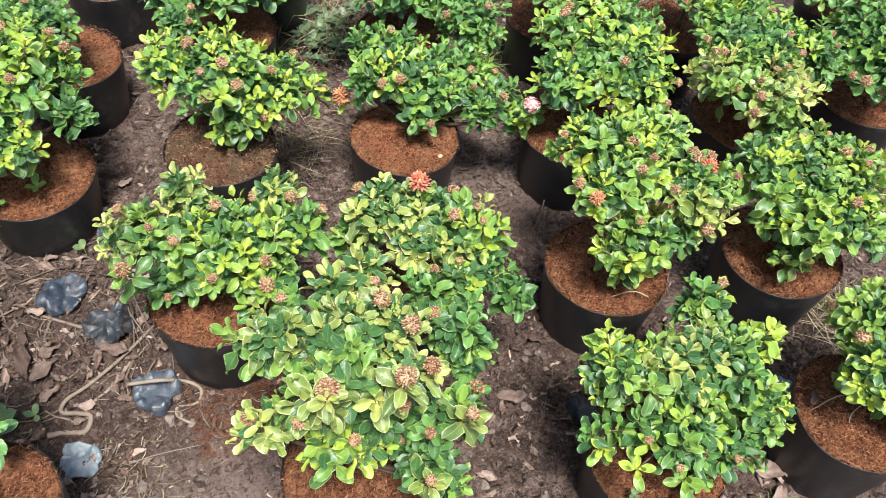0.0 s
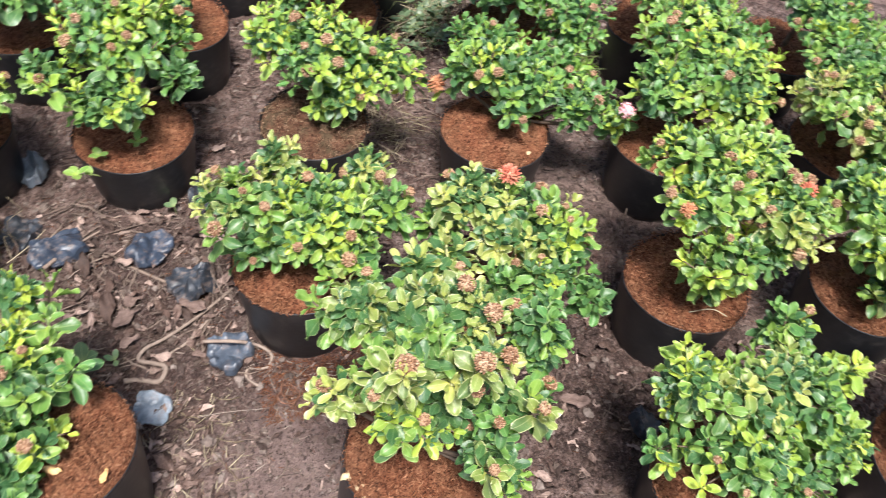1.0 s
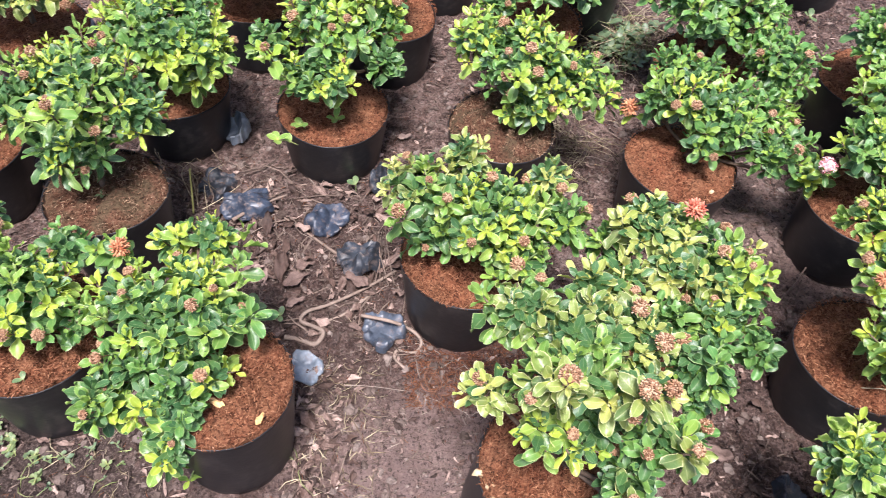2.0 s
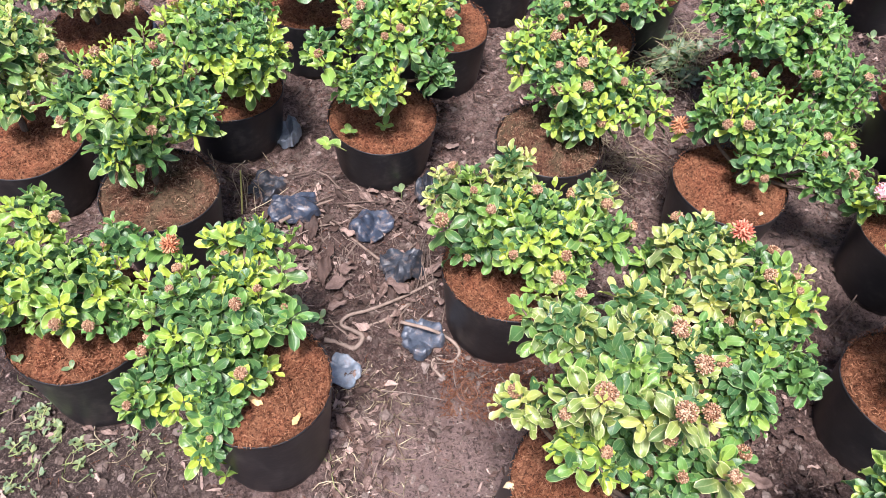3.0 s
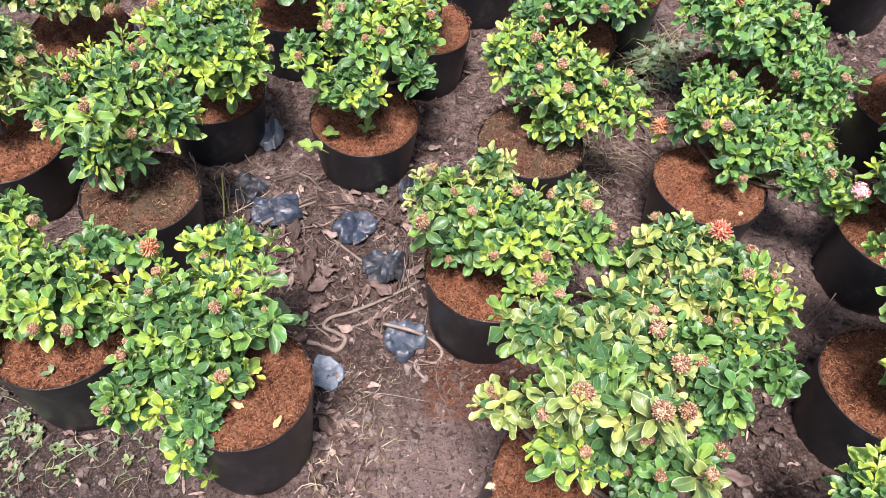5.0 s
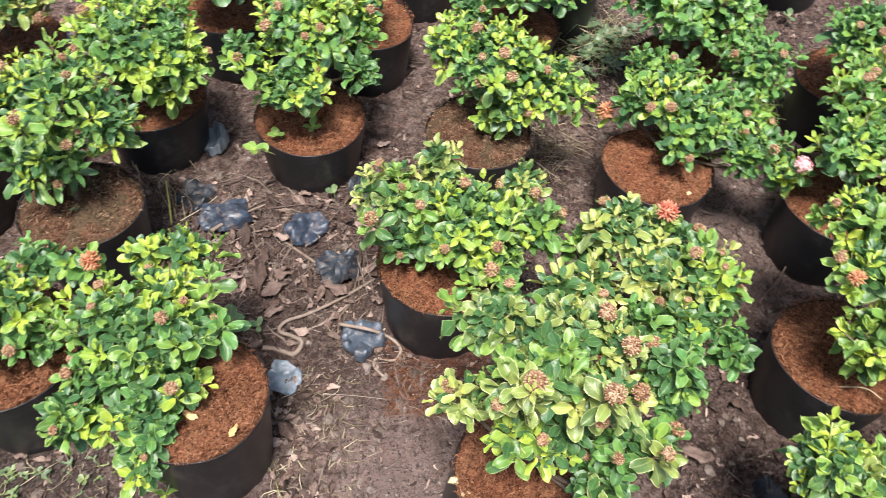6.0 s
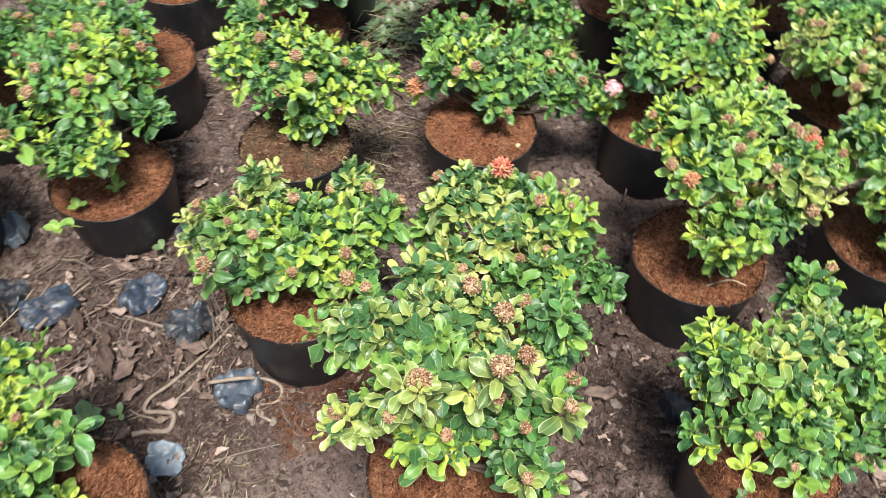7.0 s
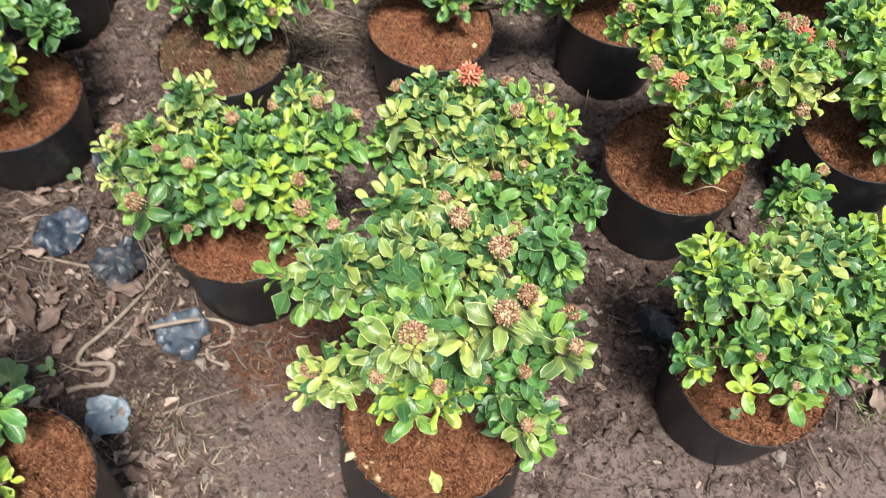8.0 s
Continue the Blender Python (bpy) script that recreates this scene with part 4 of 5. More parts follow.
def scrap_shape(r, size):
    """A torn, curled bit of dry leaf."""
    n, v = r.choice((5, 6, 7)), []
    lift = [r.uniform(-0.05, 0.35) for _ in range(n)]
    for k in range(n):
        w = 2 * math.pi * k / n
        q = size * r.uniform(0.55, 1.0)
        v.append((q * math.cos(w), q * 0.55 * math.sin(w), size * lift[k] * 0.6))
    v = [(0, 0, 0.0)] + v
    low = [(a, b, c - 0.0012) for a, b, c in v]
    f = [(0, 1 + k, 1 + (k + 1) % n) for k in range(n)]
    f += [tuple(reversed([i + n + 1 for i in t])) for t in f] + [(1 + k, n + 2 + k, n + 2 + (k + 1) % n, 1 + (k + 1) % n) for k in range(n)]
    return v + low, f


def clod_shape(r, size):
    v, f = [], []
    for a, z in ((0, -0.5), (1, -0.1), (2, 0.45)):
        for b in range(6):
            w, q = b * math.pi / 3 + a * 0.4, (0.9, 1.0, 0.55)[a] * r.uniform(0.55, 1.2)
            v.append((size * q * math.cos(w), size * q * math.sin(w) * 0.85, size * 0.75 * (z + r.uniform(-0.2, 0.2))))
    v.append((size * r.uniform(-0.2, 0.2), size * r.uniform(-0.2, 0.2), size * 0.42))
    for a in range(2):
        for b in range(6):
            f.append((a * 6 + b, a * 6 + (b + 1) % 6, a * 6 + 6 + (b + 1) % 6, a * 6 + 6 + b))
    f += [(12 + b, 12 + (b + 1) % 6, 18) for b in range(6)]
    return v, f


def litter(name, material, label, category, count, seed, maker, area=(-1.15, 2.2, 0.42, 2.85), smooth=False, tilt=18):
    r, heap = random.Random(seed), Heap()
    for x, y in strewn(r, count, area):
        v, f = maker(r)
        heap.add(v, f, None, pose(x, y, gz(x, y) + 0.002, r.uniform(-tilt, tilt), r.uniform(-tilt, tilt), r.uniform(0, 360)))
    return tagged(new(name, heap.mesh(name, [material], smooth)), label, category, kind="stuff")


def strand(r, lo=0.02, hi=0.07, thick=0.0009):
    ln = r.uniform(lo, hi)
    b = r.uniform(-0.14, 0.14) * ln
    return tube([(-ln / 2, 0, 0), (-ln * 0.15, b, r.uniform(0, 0.006)), (ln * 0.2, b * 0.6, r.uniform(0, 0.006)), (ln / 2, r.uniform(-0.2, 0.2) * ln, 0.001)], [thick * 0.6, thick, thick, thick * 0.5], 4)


def dead_leaf_shape(r):
    ln = r.uniform(0.02, 0.058)
    v, f, uv = leaf_shape(ln, ln * r.uniform(0.30, 0.55), "lance", r.uniform(-0.3, 0.6), r.uniform(-0.3, 0.4), r.uniform(0.06, 0.2), r, 7, 4)
    v[:, 2] += np.array([ln * r.uniform(-0.05, 0.07) for _ in v])
    v[:, 0] *= np.array([r.uniform(0.6, 1.15) for _ in v])
    return v + np.array((0, 0, 0.004)), f


def chip_shape(r):
    """A splinter, a torn flake or a small dead leaf."""
    if r.random() < 0.35:
        v, f = dead_leaf_shape(r)
        return v * r.uniform(0.3, 0.7), f
    v, f = scrap_shape(r, 0.003 + 0.012 * r.random() ** 2)
    s = r.uniform(0.7, 2.2)
    return [(a * s, b / s, c) for a, b, c in v], f


litter("soil_clods", STONE, "crumbly brown clods and pebbles on earth", "clods", 3600, 1, lambda r: clod_shape(r, 0.003 + 0.010 * r.random() ** 3), area=(-1.2, 2.3, 0.35, 2.8), smooth=False, tilt=25)
litter("large_clods", STONE, "angular clods of dry brown earth", "clods", 900, 12, lambda r: clod_shape(r, r.uniform(0.008, 0.019)), area=(-1.1, 2.1, 0.45, 2.8), smooth=False, tilt=30)
litter("soil_crumbs", STONE, "fine crumbs of brown earth", "crumbs", 12000, 11, lambda r: ball(0.0016 + 0.004 * r.random() ** 2, r.uniform(0.6, 1.0)), area=(-1.1, 2.2, 0.4, 2.8), smooth=False, tilt=40)
litter("leaf_litter", DRYLEAF, "torn brown dry leaf litter on earth", "leaf litter", 7000, 2, chip_shape, smooth=False, tilt=25)
litter("fine_twigs", TWIG, "thin dead twigs and rootlets on earth", "twigs", 3600, 3, lambda r: strand(r, 0.015, 0.09, r.choice((0.0007, 0.001, 0.0017))), smooth=True, tilt=8)
litter("mud_clods", EARTH, "trampled lumps of damp brown mud", "clods", 1500, 15, lambda r: [(lambda v, f: ([(a * 1.3, b, c * 0.8) for a, b, c in v], f))(*clod_shape(r, r.uniform(0.007, 0.024)))][0], area=(0.62, 1.35, 0.55, 1.75), smooth=True, tilt=25)
litter("mud_clods", EARTH, "crumbled lumps of grey-brown mud", "clods", 1100, 16, lambda r: clod_shape(r, 0.004 + 0.012 * r.random() ** 2), area=(-0.15, 0.75, 0.75, 1.35), smooth=False, tilt=25)
litter("dry_straw", DULLSTRAW, "fine pale straw scattered on earth", "straw", 420, 17, lambda r: strand(r, 0.015, 0.075, r.choice((0.0005, 0.0007, 0.0011))), area=(-0.45, 0.5, 1.0, 1.95), smooth=True, tilt=10)
litter("dry_straw", DULLSTRAW, "fine pale straw scattered between pots", "straw", 500, 18, lambda r: strand(r, 0.015, 0.07, r.choice((0.0005, 0.0007, 0.0010))), area=(-1.0, 2.1, 0.5, 2.8), smooth=True, tilt=10)
litter("spilt_coir", COIR, "reddish coconut fibre spilt on earth", "coir", 2400, 4, lambda r: strand(r, 0.008, 0.03, 0.0006), smooth=True, tilt=12)
litter("spilt_coir", COIR, "heap of reddish coconut fibre spilt beside pot", "coir", 1300, 5, lambda r: strand(r, 0.008, 0.035, 0.0007), area=(0.12, 0.48, 1.14, 1.34), tilt=25)
litter("leaf_litter", DRYLEAF, "drift of large torn dry leaves", "leaf litter", 170, 6, dead_leaf_shape, area=(-0.33, 0.1, 1.32, 1.85), tilt=25)
litter("fine_twigs", TWIG, "tangle of dead twigs beside torn bags", "twigs", 150, 8, lambda r: strand(r, 0.05, 0.2, r.choice((0.0008, 0.0012, 0.0018, 0.0026))), area=(-0.42, 0.12, 1.3, 1.95), tilt=12)
litter("leaf_litter", DRYLEAF, "drift of large torn dry leaves", "leaf litter", 60, 9, dead_leaf_shape, area=(0.55, 1.0, 0.75, 1.35), tilt=25)
litter("leaf_litter", DRYLEAF, "drift of torn dry leaves at the foot of a pot", "leaf litter", 70, 19, dead_leaf_shape, area=(-0.13, 0.0, 0.93, 1.24), tilt=25)
litter("dry_straw", STRAW, "pale straw and grass at the foot of a pot", "straw", 110, 20, lambda r: strand(r, 0.02, 0.07, r.choice((0.0006, 0.0009, 0.0013))), area=(-0.14, 0.06, 0.93, 1.28), smooth=True, tilt=14)


def dry_leaf(at, length, turn, seed, material=None, z=None, label="curled brown dry leaf lying on the earth"):
    r = random.Random(seed)
    v, f, uv = leaf_shape(length, length * r.uniform(0.40, 0.55), "lance", r.uniform(-0.2, 0.5), r.uniform(-0.3, 0.4), r.uniform(0.05, 0.16), r, 14, 8)
    for p, (a, b) in zip(v, uv):
        p[2] += length * (0.10 * noise.noise((a * 2.5, b * 5, seed)) + 0.05 * noise.noise((a * 6, b * 12, seed)))
        p[0] *= 1 + 0.35 * noise.noise((a * 4, b * 7, seed + 3.0))
    ob = thing("fallen_leaf", (at[0], at[1], (gz(at[0], at[1]) if z is None else z) + 0.008 - min(0.0, float(v[:, 2].min())) * 0.7), label, "fallen leaf", "fallen leaves", mesh_from("fallen_leaf", v, f, [material or DRYLEAF], None, uv))
    ob.rotation_euler = (r.uniform(-0.15, 0.15), r.uniform(-0.15, 0.15), turn)
    return ob


for k, (at, ln) in enumerate([
        ((-0.206, 1.503), 0.085), ((-0.129, 1.527), 0.08), ((-0.033, 1.516), 0.075), ((-0.194, 1.590), 0.06), ((-0.115, 1.576), 0.06),
        ((0.038, 1.741), 0.08), ((-0.250, 1.656), 0.07), ((-0.133, 1.453), 0.06), ((-0.022, 1.373), 0.04), ((-0.048, 1.309), 0.035),
        ((0.154, 2.070), 0.05), ((-0.705, 1.084), 0.035), ((-0.081, 1.103), 0.05), ((-0.006, 1.166), 0.035), ((0.805, 1.029), 0.07),
        ((0.755, 1.009), 0.06), ((1.321, 0.565), 0.08), ((1.279, 0.617), 0.09), ((1.324, 0.567), 0.08), ((0.069, 1.983), 0.045),
        ((-0.175, 1.692), 0.05), ((-0.014, 1.462), 0.06), ((-0.261, 1.566), 0.05), ((-0.119, 1.860), 0.04), ((-0.389, 1.728), 0.04)]):
    dry_leaf(at, ln, k * 2.1, 60 + k, PALELEAF if k % 3 else DRYLEAF)
dry_leaf((-0.236, 1.003), 0.034, 1.2, 90, YELLOWLEAF, 0.298, "yellow fallen leaf lying on coir mulch")
dry_leaf((-0.163, 0.991), 0.030, 2.8, 91, YELLOWLEAF, 0.296, "tan fallen leaf lying on coir mulch")
dry_leaf((1.375, 0.668), 0.045, 2.2, 92, DRYLEAF, 0.242, "curled brown dry leaf lying on coir mulch")
dry_leaf((-1.018, 1.821), 0.035, 0.5, 93, YELLOWLEAF, 0.232, "tan fallen leaf lying on coir mulch")


# ---- torn bags ----
def crumpled_bag(at, sx, sy, high, turn, material, seed, label, crumple=1.0):
    """A discarded bag of thin film: a torn outline, sharp creases over soft folds, and a thickness of its own."""
    rings, n, v, f = 16, 44, [], []
    r = random.Random(seed)
    creases = [(math.cos(w), math.sin(w), r.uniform(-0.8, 0.8), r.choice((-1, 1)) * r.uniform(0.35, 0.75)) for w in (r.uniform(0, 3.14) for _ in range(8))]
    for a in range(rings + 1):
        for b in range(n):
            w, s = 2 * math.pi * b / n, a / rings
            cx, cy = math.cos(w), math.sin(w)
            square = 1 / max(abs(cx), abs(cy)) ** 0.3
            torn = 1 + 0.30 * noise.noise((cx * 1.5, cy * 1.5, seed)) + 0.15 * noise.noise((cx * 3.4, cy * 3.4, seed + 4)) + 0.08 * noise.noise((cx * 9, cy * 9, seed + 8))
            x, y = cx * s * square * torn, cy * s * square * torn
            fold = 0.55 - sum(h * (abs(gx * x + gy * y - c) - 0.5) for gx, gy, c, h in creases)
            lie = max(0.0, 1 - s ** 4)
            z = high * (lie ** 0.5 * max(0.28, min(1.3, fold * crumple + 0.30 * noise.noise((x * 2.6, y * 2.6, seed)))) + 0.22 * (1 - lie) * (1 + 2.0 * noise.noise((cx * 3, cy * 3, seed + 2))))
            v.append((x * sx, y * sy, max(0.002, z)))
    for a in range(rings):
        for b in range(n):
            c = (b + 1) % n
            f += [(a * n + b, (a + 1) * n + b, (a + 1) * n + c), (a * n + b, (a + 1) * n + c, a * n + c)] if a else [(0, n + b, n + c)]
    m = len(v)
    v += [(a, b, max(0.0, c - 0.003) - 0.002) for a, b, c in v]
    f += [tuple(reversed([i + m for i in t])) for t in f]
    rim = [rings * n + b for b in range(n)]
    f += [(rim[k], rim[k] + m, rim[(k + 1) % n] + m, rim[(k + 1) % n]) for k in range(n)]
    ob = thing("torn_bag", (at[0], at[1], max(gz(at[0] + sx * 0.6 * math.cos(k), at[1] + sy * 0.6 * math.sin(k)) for k in range(7)) + 0.001), label, "plastic bag", "torn plastic bags", mesh_from("torn_bag", v, f, [material], smooth=False))
    ob.rotation_euler = (0, 0, turn)
    return ob


crumpled_bag((-0.317, 1.766), 0.074, 0.056, 0.034, 0.3, BAG, 1.3, "crumpled blue-black plastic bag on the earth")
crumpled_bag((-0.090, 1.715), 0.060, 0.056, 0.036, 0.9, BAG, 4.1, "crumpled blue-black plastic bag among dead twigs")
crumpled_bag((0.002, 1.573), 0.060, 0.056, 0.085, 0.2, DARKBAG, 8.4, "bulging black plastic bag beside a pot", 0.6)
crumpled_bag((0.066, 1.345), 0.050, 0.056, 0.040, 0.5, SLATEBAG, 9.2, "crumpled blue-grey plastic bag under a dry root")
crumpled_bag((-0.122, 1.256), 0.044, 0.042, 0.020, -0.4, PALEBAG, 11.6, "flat pale grey plastic scrap beside a pot", 0.6)
crumpled_bag((-0.412, 1.859), 0.058, 0.050, 0.034, 1.1, DARKBAG, 13.5, "crumpled dark plastic bag between pots")
crumpled_bag((-0.375, 2.074), 0.036, 0.056, 0.040, 0.1, PALEBAG, 15.4, "dusty grey plastic bag between pots", 1.2)
crumpled_bag((0.057, 1.864), 0.028, 0.05, 0.05, 0.1, DARKBAG, 17.1, "crumpled dark plastic bag beside a pot")
crumpled_bag((0.987, 0.904), 0.032, 0.048, 0.04, 0.2, DARKBAG, 19.3, "crumpled dark plastic bag beside a pot")
crumpled_bag((1.481, 0.758), 0.045, 0.038, 0.02, 0.2, PALEBAG, 21.2, "flat grey plastic scrap between pots")
crumpled_bag((-0.924, 2.519), 0.04, 0.04, 0.05, 0.2, BAG, 23.2, "crumpled blue plastic bag between pots")


# ---- roots and sticks ----
def stick(name, path, r0, r1, material, label, category, lift=0.004, sides=7):
    line = smooth_line([(p[0], p[1], gz(p[0], p[1]) + (p[2] if len(p) > 2 and p[2] > 0 else lift)) for p in path], 6)
    n = len(line) - 1
    v, f = tube(line, [0.85 * (r0 + (r1 - r0) * k / n) * (1 + 0.16 * noise.noise((k * 0.9, r0 * 900, 2.0))) for k in range(n + 1)], sides)
    c = Vector(line[0])
    c.z = 0
    return thing(name, c, label, category, "", mesh_from(name, [Vector(q) - c for q in v], f, [material]))


stick("dry_root", [(0.100, 1.538), (0.014, 1.482), (-0.072, 1.436), (-0.125, 1.409), (-0.140, 1.384), (-0.106, 1.366), (-0.082, 1.347), (-0.101, 1.319), (-0.139, 1.330), (-0.177, 1.337)], 0.0045, 0.0082, ROOT, "long looping pale brown dry root on earth", "root", 0.009)
stick("dry_root", [(0.028, 1.459), (-0.025, 1.413), (-0.074, 1.389)], 0.004, 0.005, ROOT, "short pale brown dry root on earth", "root", 0.005)
stick("dry_root", [(0.012, 1.378, 0.038), (0.084, 1.354, 0.043), (0.135, 1.348, 0.018), (0.162, 1.319, 0.006), (0.144, 1.294, 0.006), (0.102, 1.299, 0.006), (0.096, 1.275, 0.006), (0.118, 1.244, 0.006)], 0.0055, 0.0042, ROOT, "curled brown dry root lying over a bag", "root", 0.006)
stick("dead_stick", [(-0.239, 1.755), (-0.145, 1.678), (-0.049, 1.597)], 0.003, 0.0055, TWIG, "grey-brown dead stick on leaf litter", "stick", 0.008)
stick("dead_stick", [(-0.345, 1.704), (-0.288, 1.751), (-0.204, 1.797)], 0.007, 0.003, TWIG, "pale split dead stick on a bag", "stick", 0.03)
stick("dead_stick", [(-0.204, 1.797), (-0.123, 1.808), (-0.040, 1.806), (0.036, 1.784)], 0.002, 0.0015, TWIG, "thin dead twig on leaf litter", "stick", 0.01)
stick("dead_stick", [(-0.266, 1.604), (-0.233, 1.647), (-0.206, 1.680)], 0.005, 0.004, TWIG, "pale chip of dead wood", "stick", 0.005)
stick("dead_stick", [(-0.016, 1.129), (0.015, 1.073), (0.050, 1.014)], 0.0018, 0.0022, BARK, "thin dark twig on bare earth", "stick", 0.003)
stick("dead_stick", [(1.136, 1.443), (1.209, 1.511), (1.284, 1.601, 0.05)], 0.002, 0.003, TWIG, "grey dead twig leaning beside a pot", "stick", 0.006)
stick("dead_stick", [(1.109, 0.550), (1.099, 0.515), (1.086, 0.445)], 0.004, 0.003, TWIG, "pale dead stick beside a pot", "stick", 0.005)
stick("dead_stick", [(1.150, 1.407), (1.212, 1.498), (1.244, 1.546)], 0.002, 0.002, TWIG, "pale dead stem on the earth", "stick", 0.005)
stick("dead_stick", [(1.294, 0.656), (1.290, 0.619), (1.286, 0.583)], 0.006, 0.005, TWIG, "short broken stick beside a pot", "stick", 0.005)
for k in range(7):
    a, b = (0.025 + 0.0080 * k, 1.687), (0.051 + 0.0075 * k, 1.494)
    stick("dead_twig", [(a[0], a[1], 0.01), ((a[0] + b[0]) / 2 + 0.02 * math.sin(k), (a[1] + b[1]) / 2, 0.03 + 0.008 * (k % 3)), (b[0] - 0.03 * (k % 2), b[1], 0.008)], 0.0012, 0.0016, TWIG, "thin dead stem beside a pot", "stem")
v0 = (-0.459, 1.744)
stick("green_stem", [(v0[0], v0[1], 0.005), (v0[0] + 0.004, v0[1] + 0.015, 0.06), (v0[0] + 0.012, v0[1] + 0.03, 0.15)], 0.0032, 0.0026, GRASS, "cut green stem standing beside a pot", "stem")
v0 = (0.750, 2.566)
stick("stump", [(v0[0], v0[1], 0.001), (v0[0] + 0.003, v0[1], 0.03), (v0[0], v0[1] + 0.004, 0.075)], 0.015, 0.011, TWIG, "small cut stump beside a pot", "stump", sides=9)
stick("straw_stalk", [(1.103, 1.065, 0.236), (1.149, 1.050, 0.244), (1.179, 1.026, 0.236)], 0.0016, 0.0013, STRAW, "pale straw stalk on coir mulch", "straw")


stick("straw_stalk", [(1.345, 0.640, 0.236), (1.410, 0.628, 0.268), (1.470, 0.560, 0.256)], 0.0015, 0.0012, STRAW, "long pale straw stalk lying over a pot rim", "straw")
stick("straw_stalk", [(1.470, 0.560, 0.256), (1.490, 0.520, 0.250), (1.505, 0.478, 0.246)], 0.0015, 0.0010, STRAW, "pale straw stalk on coir mulch", "straw")
stick("straw_stalk", [(1.380, 0.560, 0.240), (1.405, 0.590, 0.252), (1.450, 0.600, 0.254)], 0.0012, 0.0009, STRAW, "bent pale straw on coir mulch", "straw")
r = random.Random(31)
for k in range(4):
    cx, cy, wide, turn = 0.192 + r.uniform(-0.012, 0.012), 1.207 + r.uniform(-0.016, 0.016), r.uniform(0.012, 0.032), r.uniform(0, 6.28)
    stick("curled_root", [(cx + wide * (1 + 0.07 * j + r.uniform(-0.25, 0.25)) * math.cos(turn + 0.75 * j), cy + wide * (1 + 0.07 * j + r.uniform(-0.25, 0.25)) * math.sin(turn + 0.75 * j), 0.008 + 0.004 * (j % 3)) for j in range(9)], 0.0017, 0.0011, RUSTROOT, "reddish coil of thin dead root beside a pot", "root")
stick("dead_stalk", [(0.588, 1.967, 0.004), (0.597, 2.004, 0.022), (0.605, 2.045, 0.047)], 0.0022, 0.0016, STRAW, "pale dead stub standing beside a pot", "stem")
stick("dead_stalk", [(0.615, 2.04, 0.012), (0.71, 2.011, 0.007), (0.792, 2.038, 0.012)], 0.0014, 0.001, STRAW, "thin pale dead stem on earth", "stem")
stick("dead_stalk", [(0.739, 2.129, 0.022), (0.782, 2.097, 0.012), (0.846, 2.031, 0.004)], 0.0013, 0.001, TWIG, "thin dead twig arching over earth", "stem")
stick("dead_stalk", [(0.633, 1.94, 0.004), (0.686, 1.966, 0.012), (0.757, 1.963, 0.004)], 0.0012, 0.001, DULLSTRAW, "thin dead stem on earth", "stem")
stick("dead_stalk", [(-0.428, 1.735, 0.022), (-0.379, 1.779, 0.032), (-0.337, 1.822, 0.042)], 0.0014, 0.001, STRAW, "thin dry stalk lying across a bag", "stem")
stick("dead_twig", [(0.001, 1.05, 0.004), (-0.052, 1.131, 0.004), (-0.077, 1.182, 0.004)], 0.0013, 0.001, TWIG, "thin dark twig on bare earth", "stem")
stick("dead_twig", [(-0.052, 1.206, 0.004), (0.031, 1.194, 0.007), (0.127, 1.184, 0.004)], 0.0015, 0.001, DULLSTRAW, "thin pale rootlet on bare earth", "stem")


# ---- straw, grass and weeds ----
def tuft(name, at, spread, count, lo, hi, material, seed, label, category, rise=0.5):
    r, heap = random.Random(seed), Heap()
    for k in range(count):
        x, y = r.gauss(0, spread), r.gauss(0, spread)
        if not clear(at[0] + x, at[1] + y, 0.155):
            continue
        ln, w = r.uniform(lo, hi), r.uniform(0, 6.28)
        up, bend = rise * r.uniform(0.2, 1.0) * ln, r.uniform(-0.7, 0.7)
        p = [(x, y, 0.0), (x + math.cos(w) * ln * 0.35, y + math.sin(w) * ln * 0.35, up * 0.8), (x + math.cos(w + bend * 0.5) * ln * 0.7, y + math.sin(w + bend * 0.5) * ln * 0.7, up), (x + math.cos(w + bend) * ln, y + math.sin(w + bend) * ln, up * 0.5)]
        v, f = tube(p, [0.0009, 0.0013, 0.0010, 0.0004], 3)
        heap.add(v, f, np.full((len(v), 2), 0.5))
    return thing(name, (at[0], at[1], gz(*at[:2])), label, category, "", heap.mesh(name, [material]), "stuff")


tuft("dry_grass", (0.645, 2.070), 0.06, 120, 0.05, 0.17, STRAW, 1, "tangle of dry straw-coloured grass beside a pot", "dry grass", 0.25)
tuft("dry_grass", (1.781, 0.867), 0.045, 130, 0.05, 0.17, STRAW, 2, "clump of dry straw-coloured grass beside a pot", "dry grass", 0.5)
tuft("dry_grass", (0.917, 2.596), 0.085, 260, 0.05, 0.18, STRAW, 3, "tangle of dry grass beside a stump", "dry grass", 0.5)
tuft("grass", (0.881, 2.560), 0.07, 60, 0.05, 0.14, GRASS, 4, "thin green grass among dry stalks", "grass", 0.8)
tuft("grass", (1.388, 2.241), 0.05, 120, 0.05, 0.15, GRASS, 5, "clump of yellowish grass beside a pot", "grass", 0.6)
tuft("grass", (-0.130, 1.023), 0.02, 14, 0.05, 0.10, GRASS, 6, "few grass blades at the foot of a pot", "grass", 0.5)
tuft("dry_grass", (-0.502, 1.982), 0.035, 80, 0.04, 0.14, STRAW, 7, "dry grass stalks between pots", "dry grass", 0.5)
tuft("grass", (1.273, 0.519), 0.02, 20, 0.02, 0.05, GRASS, 8, "small green grass sprouts on earth", "grass", 0.5)
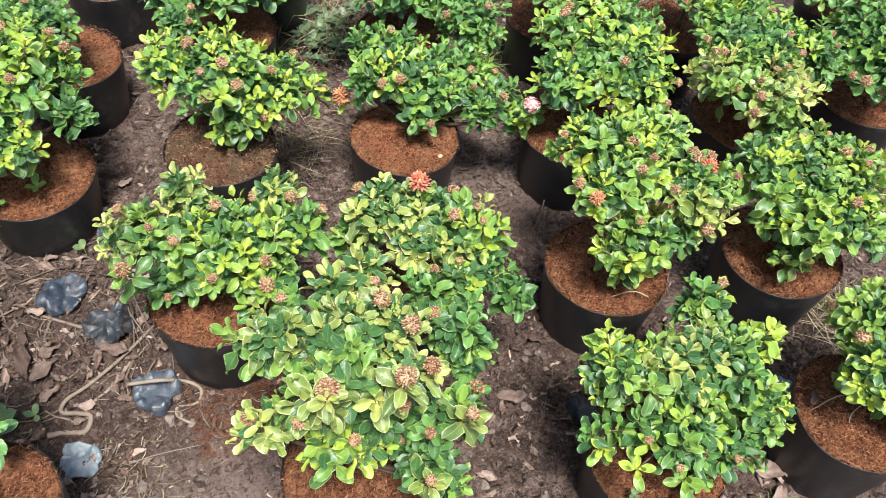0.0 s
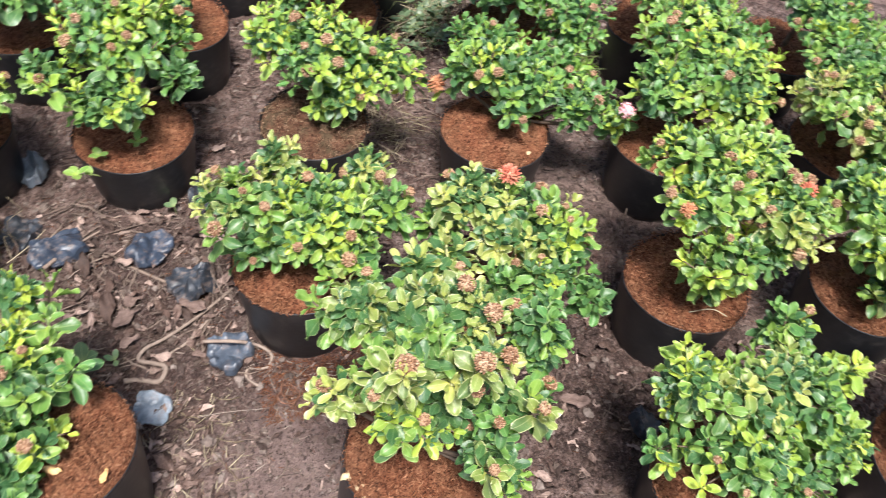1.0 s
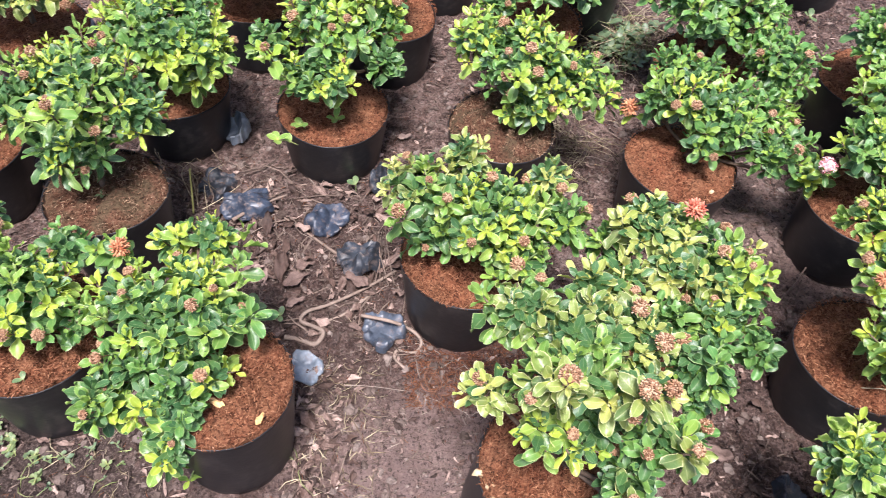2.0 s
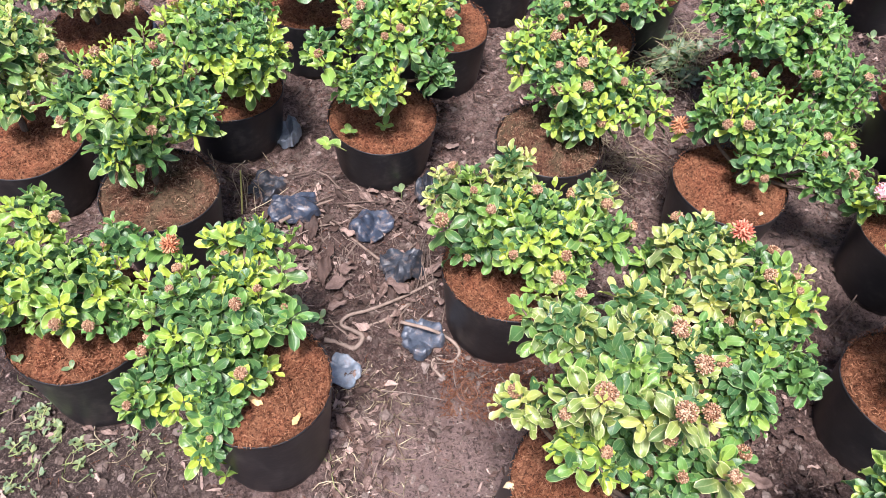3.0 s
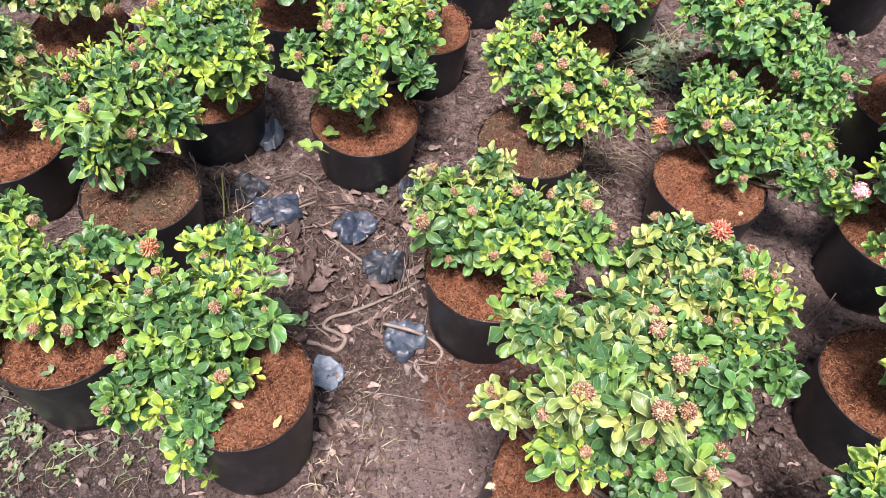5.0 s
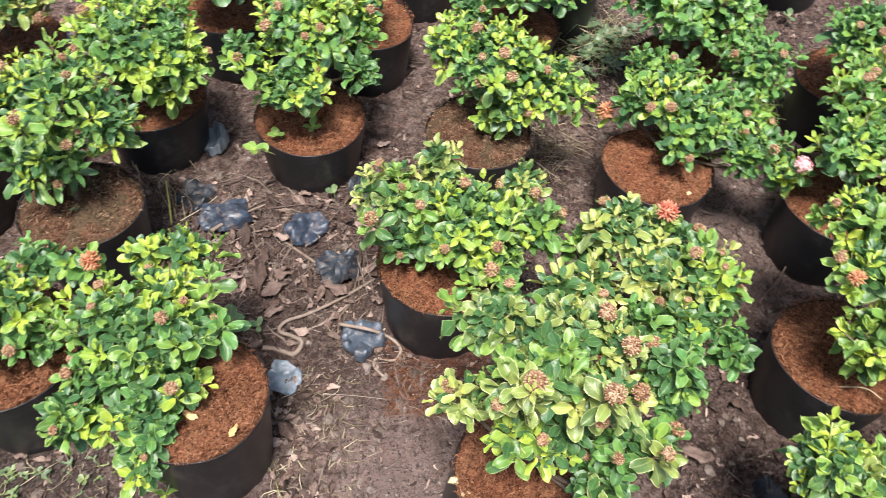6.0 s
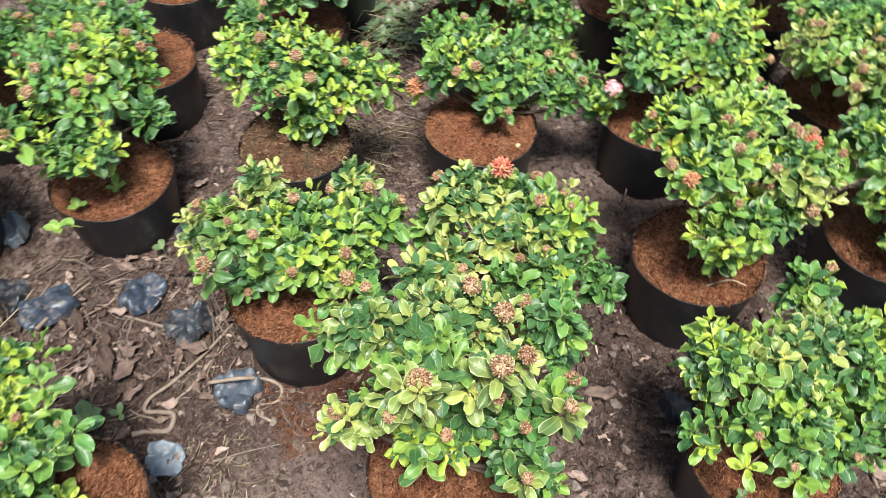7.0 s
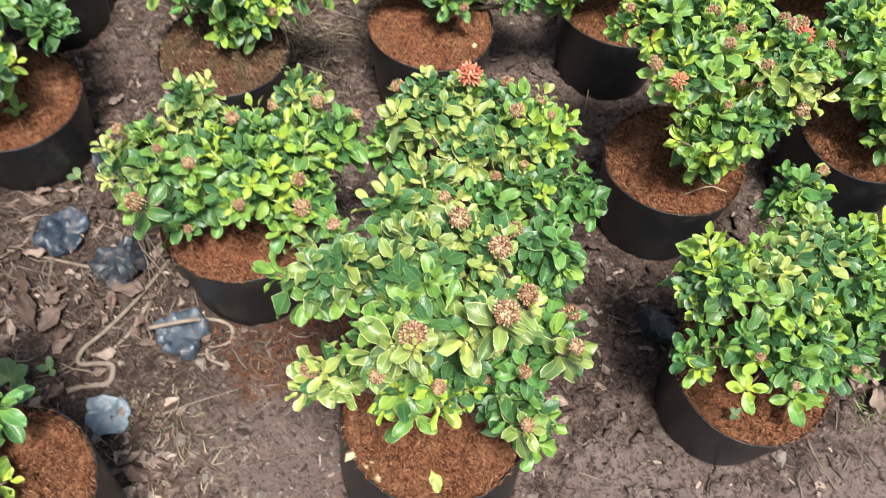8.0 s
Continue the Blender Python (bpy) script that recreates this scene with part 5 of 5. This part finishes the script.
tuft("dry_grass", (-0.024, 1.218), 0.06, 22, 0.015, 0.05, STRAW, 9, "scattered dry straw on earth", "dry grass", 0.08)
tuft("dry_grass", (0.485, 1.946), 0.04, 20, 0.04, 0.10, STRAW, 10, "dry straw beside a pot", "dry grass", 0.2)


def sprig(at, z, size, leaves, seed, label, lean=(0, 0), material=WEED, creep=False):
    """A small weed with broad leaves on a thin stem: whorled at its tip, or strung along a creeping stem."""
    r = random.Random(seed)
    top = thing("weed", (at[0], at[1], z), label, "weed", "weeds")
    tip = Vector((lean[0], lean[1], size * 0.8))
    v, f = tube(smooth_line([(0, 0, -0.003), tip * 0.5 + Vector((0, 0, size * 0.15)), tip], 3), [0.0012] * 7, 5)
    part("stem", mesh_from("stem", v, f, [material]), top)
    for k in range(leaves):
        v, f, uv = leaf_shape(size * r.uniform(0.7, 1.1), size * r.uniform(0.45, 0.6), "round", 0.15, r.uniform(0.1, 0.4), 0.03, r)
        q = r.uniform(0.05, 1.0) if creep else 1.0 if k < 4 else r.uniform(0.3, 0.9)
        part("leaf", mesh_from("leaf", v, f, [material], None, uv), top, Matrix.Translation(tip * q) @ pose(0, 0, 0, r.uniform(5, 35), 0, 90 * k + (r.uniform(-90, 90) if creep else r.uniform(-25, 25))))
    return top


sprig((-0.142, 1.899), 0.185, 0.035, 5, 1, "small broad-leaved weed growing from coir mulch", (-0.02, -0.01), LEAF["bright", "middle"])
sprig((-0.065, 1.925), 0.185, 0.034, 4, 2, "small broad-leaved weed growing from coir mulch", (0.0, -0.005), LEAF["bright", "middle"])
sprig((-0.165, 1.847), 0.182, 0.042, 5, 3, "broad-leaved weed hanging over a pot rim", (-0.05, -0.02), LEAF["bright", "middle"])
sprig((-0.612, 1.606), 0.222, 0.02, 4, 4, "tiny weed growing from coir mulch")
sprig((0.876, 0.637), 0.226, 0.017, 5, 5, "tiny pale weed growing from coir mulch")
sprig((-0.012, 1.835), 0.006, 0.04, 2, 7, "grey-green weed leaf on earth")
sprig((-0.258, 1.389), 0.006, 0.06, 5, 8, "grey-green wilted weed on earth")
sprig((-0.191, 1.391), 0.006, 0.03, 3, 9, "grey-green wilted weed among roots")
sprig((1.659, 2.705), 0.006, 0.045, 3, 10, "green weed on bare earth")
sprig((-0.754, 1.097), 0.25, 0.022, 2, 11, "small green leaf sprout on coir mulch")
sprig((-0.644, 1.088), 0.25, 0.022, 2, 12, "small green leaf sprout on coir mulch")
sprig((0.870, 2.624), 0.006, 0.05, 7, 13, "dusty green weed beside a stump", (0, 0), DUSTYWEED)
sprig((0.958, 2.536), 0.006, 0.05, 6, 14, "dusty green weed among dry grass", (0, 0), DUSTYWEED)


def hanging_shoot(shrub, points, size, seed):
    """A leafy shoot that hangs over the side of the pot."""
    r = random.Random(seed)
    line = smooth_line([Vector(p) - shrub.location for p in points], 4)
    v, f = tube(line, [0.0016] * len(line), 5)
    stem = part("hanging_shoot", mesh_from("hanging_shoot", v, f, [LEAF["bright", "grown"]]), shrub, None, "thin hanging shoot")
    for k in range(2, len(line), 2):
        for b in range(2 if k < len(line) - 2 else 4):
            s = size * r.uniform(0.8, 1.15) / 0.046
            part("leaf", LEAFDATA["round", r.choice(("young", "middle", "middle")), r.randrange(5), "bright"], stem, Matrix.Translation(line[k]) @ pose(0, 0, 0, r.uniform(-25, 20), r.uniform(-20, 20), 90 + 180 * b + 90 * (b > 1) + r.uniform(-35, 35)) @ Matrix.Scale(s, 4))


hanging_shoot(shrub_1, [(-0.323, 0.996, 0.270), (-0.308, 0.978, 0.220), (-0.307, 0.969, 0.160), (-0.332, 0.941, 0.100)], 0.027, 3)
r = random.Random(78)
for k in range(56):
    p = (0.899, 2.546)
    spot = (p[0] + 0.075 * r.gauss(0, 1), p[1] + 0.085 * r.gauss(0, 1))
    if clear(*spot, 0.16):
        sprig(spot, gz(*spot), r.uniform(0.020, 0.046), r.choice((4, 5, 6, 7)), 200 + k, "dusty green weed among dry grass", (r.uniform(-0.03, 0.03), r.uniform(-0.03, 0.03)), DUSTYWEED)
for k in range(7):
    p = (-0.452, 1.766)
    q = (p[0] + r.uniform(-0.03, 0.03), p[1] + r.uniform(-0.03, 0.06))
    stick("dead_stalk", [(q[0], q[1], 0.004), (q[0] + r.uniform(-0.02, 0.02), q[1] + 0.02, r.uniform(0.05, 0.08)), (q[0] + r.uniform(-0.06, 0.06), q[1] + r.uniform(-0.02, 0.06), r.uniform(0.09, 0.15))], 0.0014, 0.0009, STRAW, "thin dry stalk standing between pots", "stalk")
r = random.Random(77)
patchy = [(r.gauss(-0.86, 0.15), r.gauss(0.98, 0.07)) for _ in range(13)]
for k in range(120):
    p = r.choice(patchy)
    spot = (p[0] + 0.035 * r.gauss(0, 1), p[1] + 0.028 * r.gauss(0, 1))
    if clear(*spot, 0.16):
        sprig(spot, gz(*spot), r.choice((0.007, 0.009, 0.011, 0.014, 0.018)), r.choice((4, 5, 6, 7)), 100 + k, "small creeping green weed on bare earth", (r.uniform(-0.04, 0.04), r.uniform(-0.04, 0.04)), CREEPER if k % 3 else DUSTYWEED, True)
tuft("dry_grass", (-0.557, 1.012), 0.09, 36, 0.03, 0.10, STRAW, 21, "scattered dry grass stalks on bare earth", "dry grass", 0.08)
tuft("grass", (-0.657, 1.048), 0.10, 26, 0.02, 0.06, GRASS, 22, "sparse green grass blades on bare earth", "grass", 0.4)


# ---- pale bits on the mulch ----
def pale_chip(at, z, size, seed):
    v, f = clod_shape(random.Random(seed), size)
    return thing("pale_chip", (at[0], at[1], z), "pale cream chip lying on coir mulch", "chip", "pale chips", mesh_from("pale_chip", v, f, [SHELL]))


pale_chip((0.247, 0.879), 0.268, 0.014, 1)
pale_chip((0.268, 0.850), 0.268, 0.012, 2)
pale_chip((0.272, 0.825), 0.268, 0.011, 3)
pale_chip((0.928, 1.647), 0.227, 0.009, 4)
dry_leaf((0.347, 0.791), 0.040, 3.0, 95, LEAF["pale", "young"], 0.28, "pale yellow-green fallen leaf lying on coir mulch")
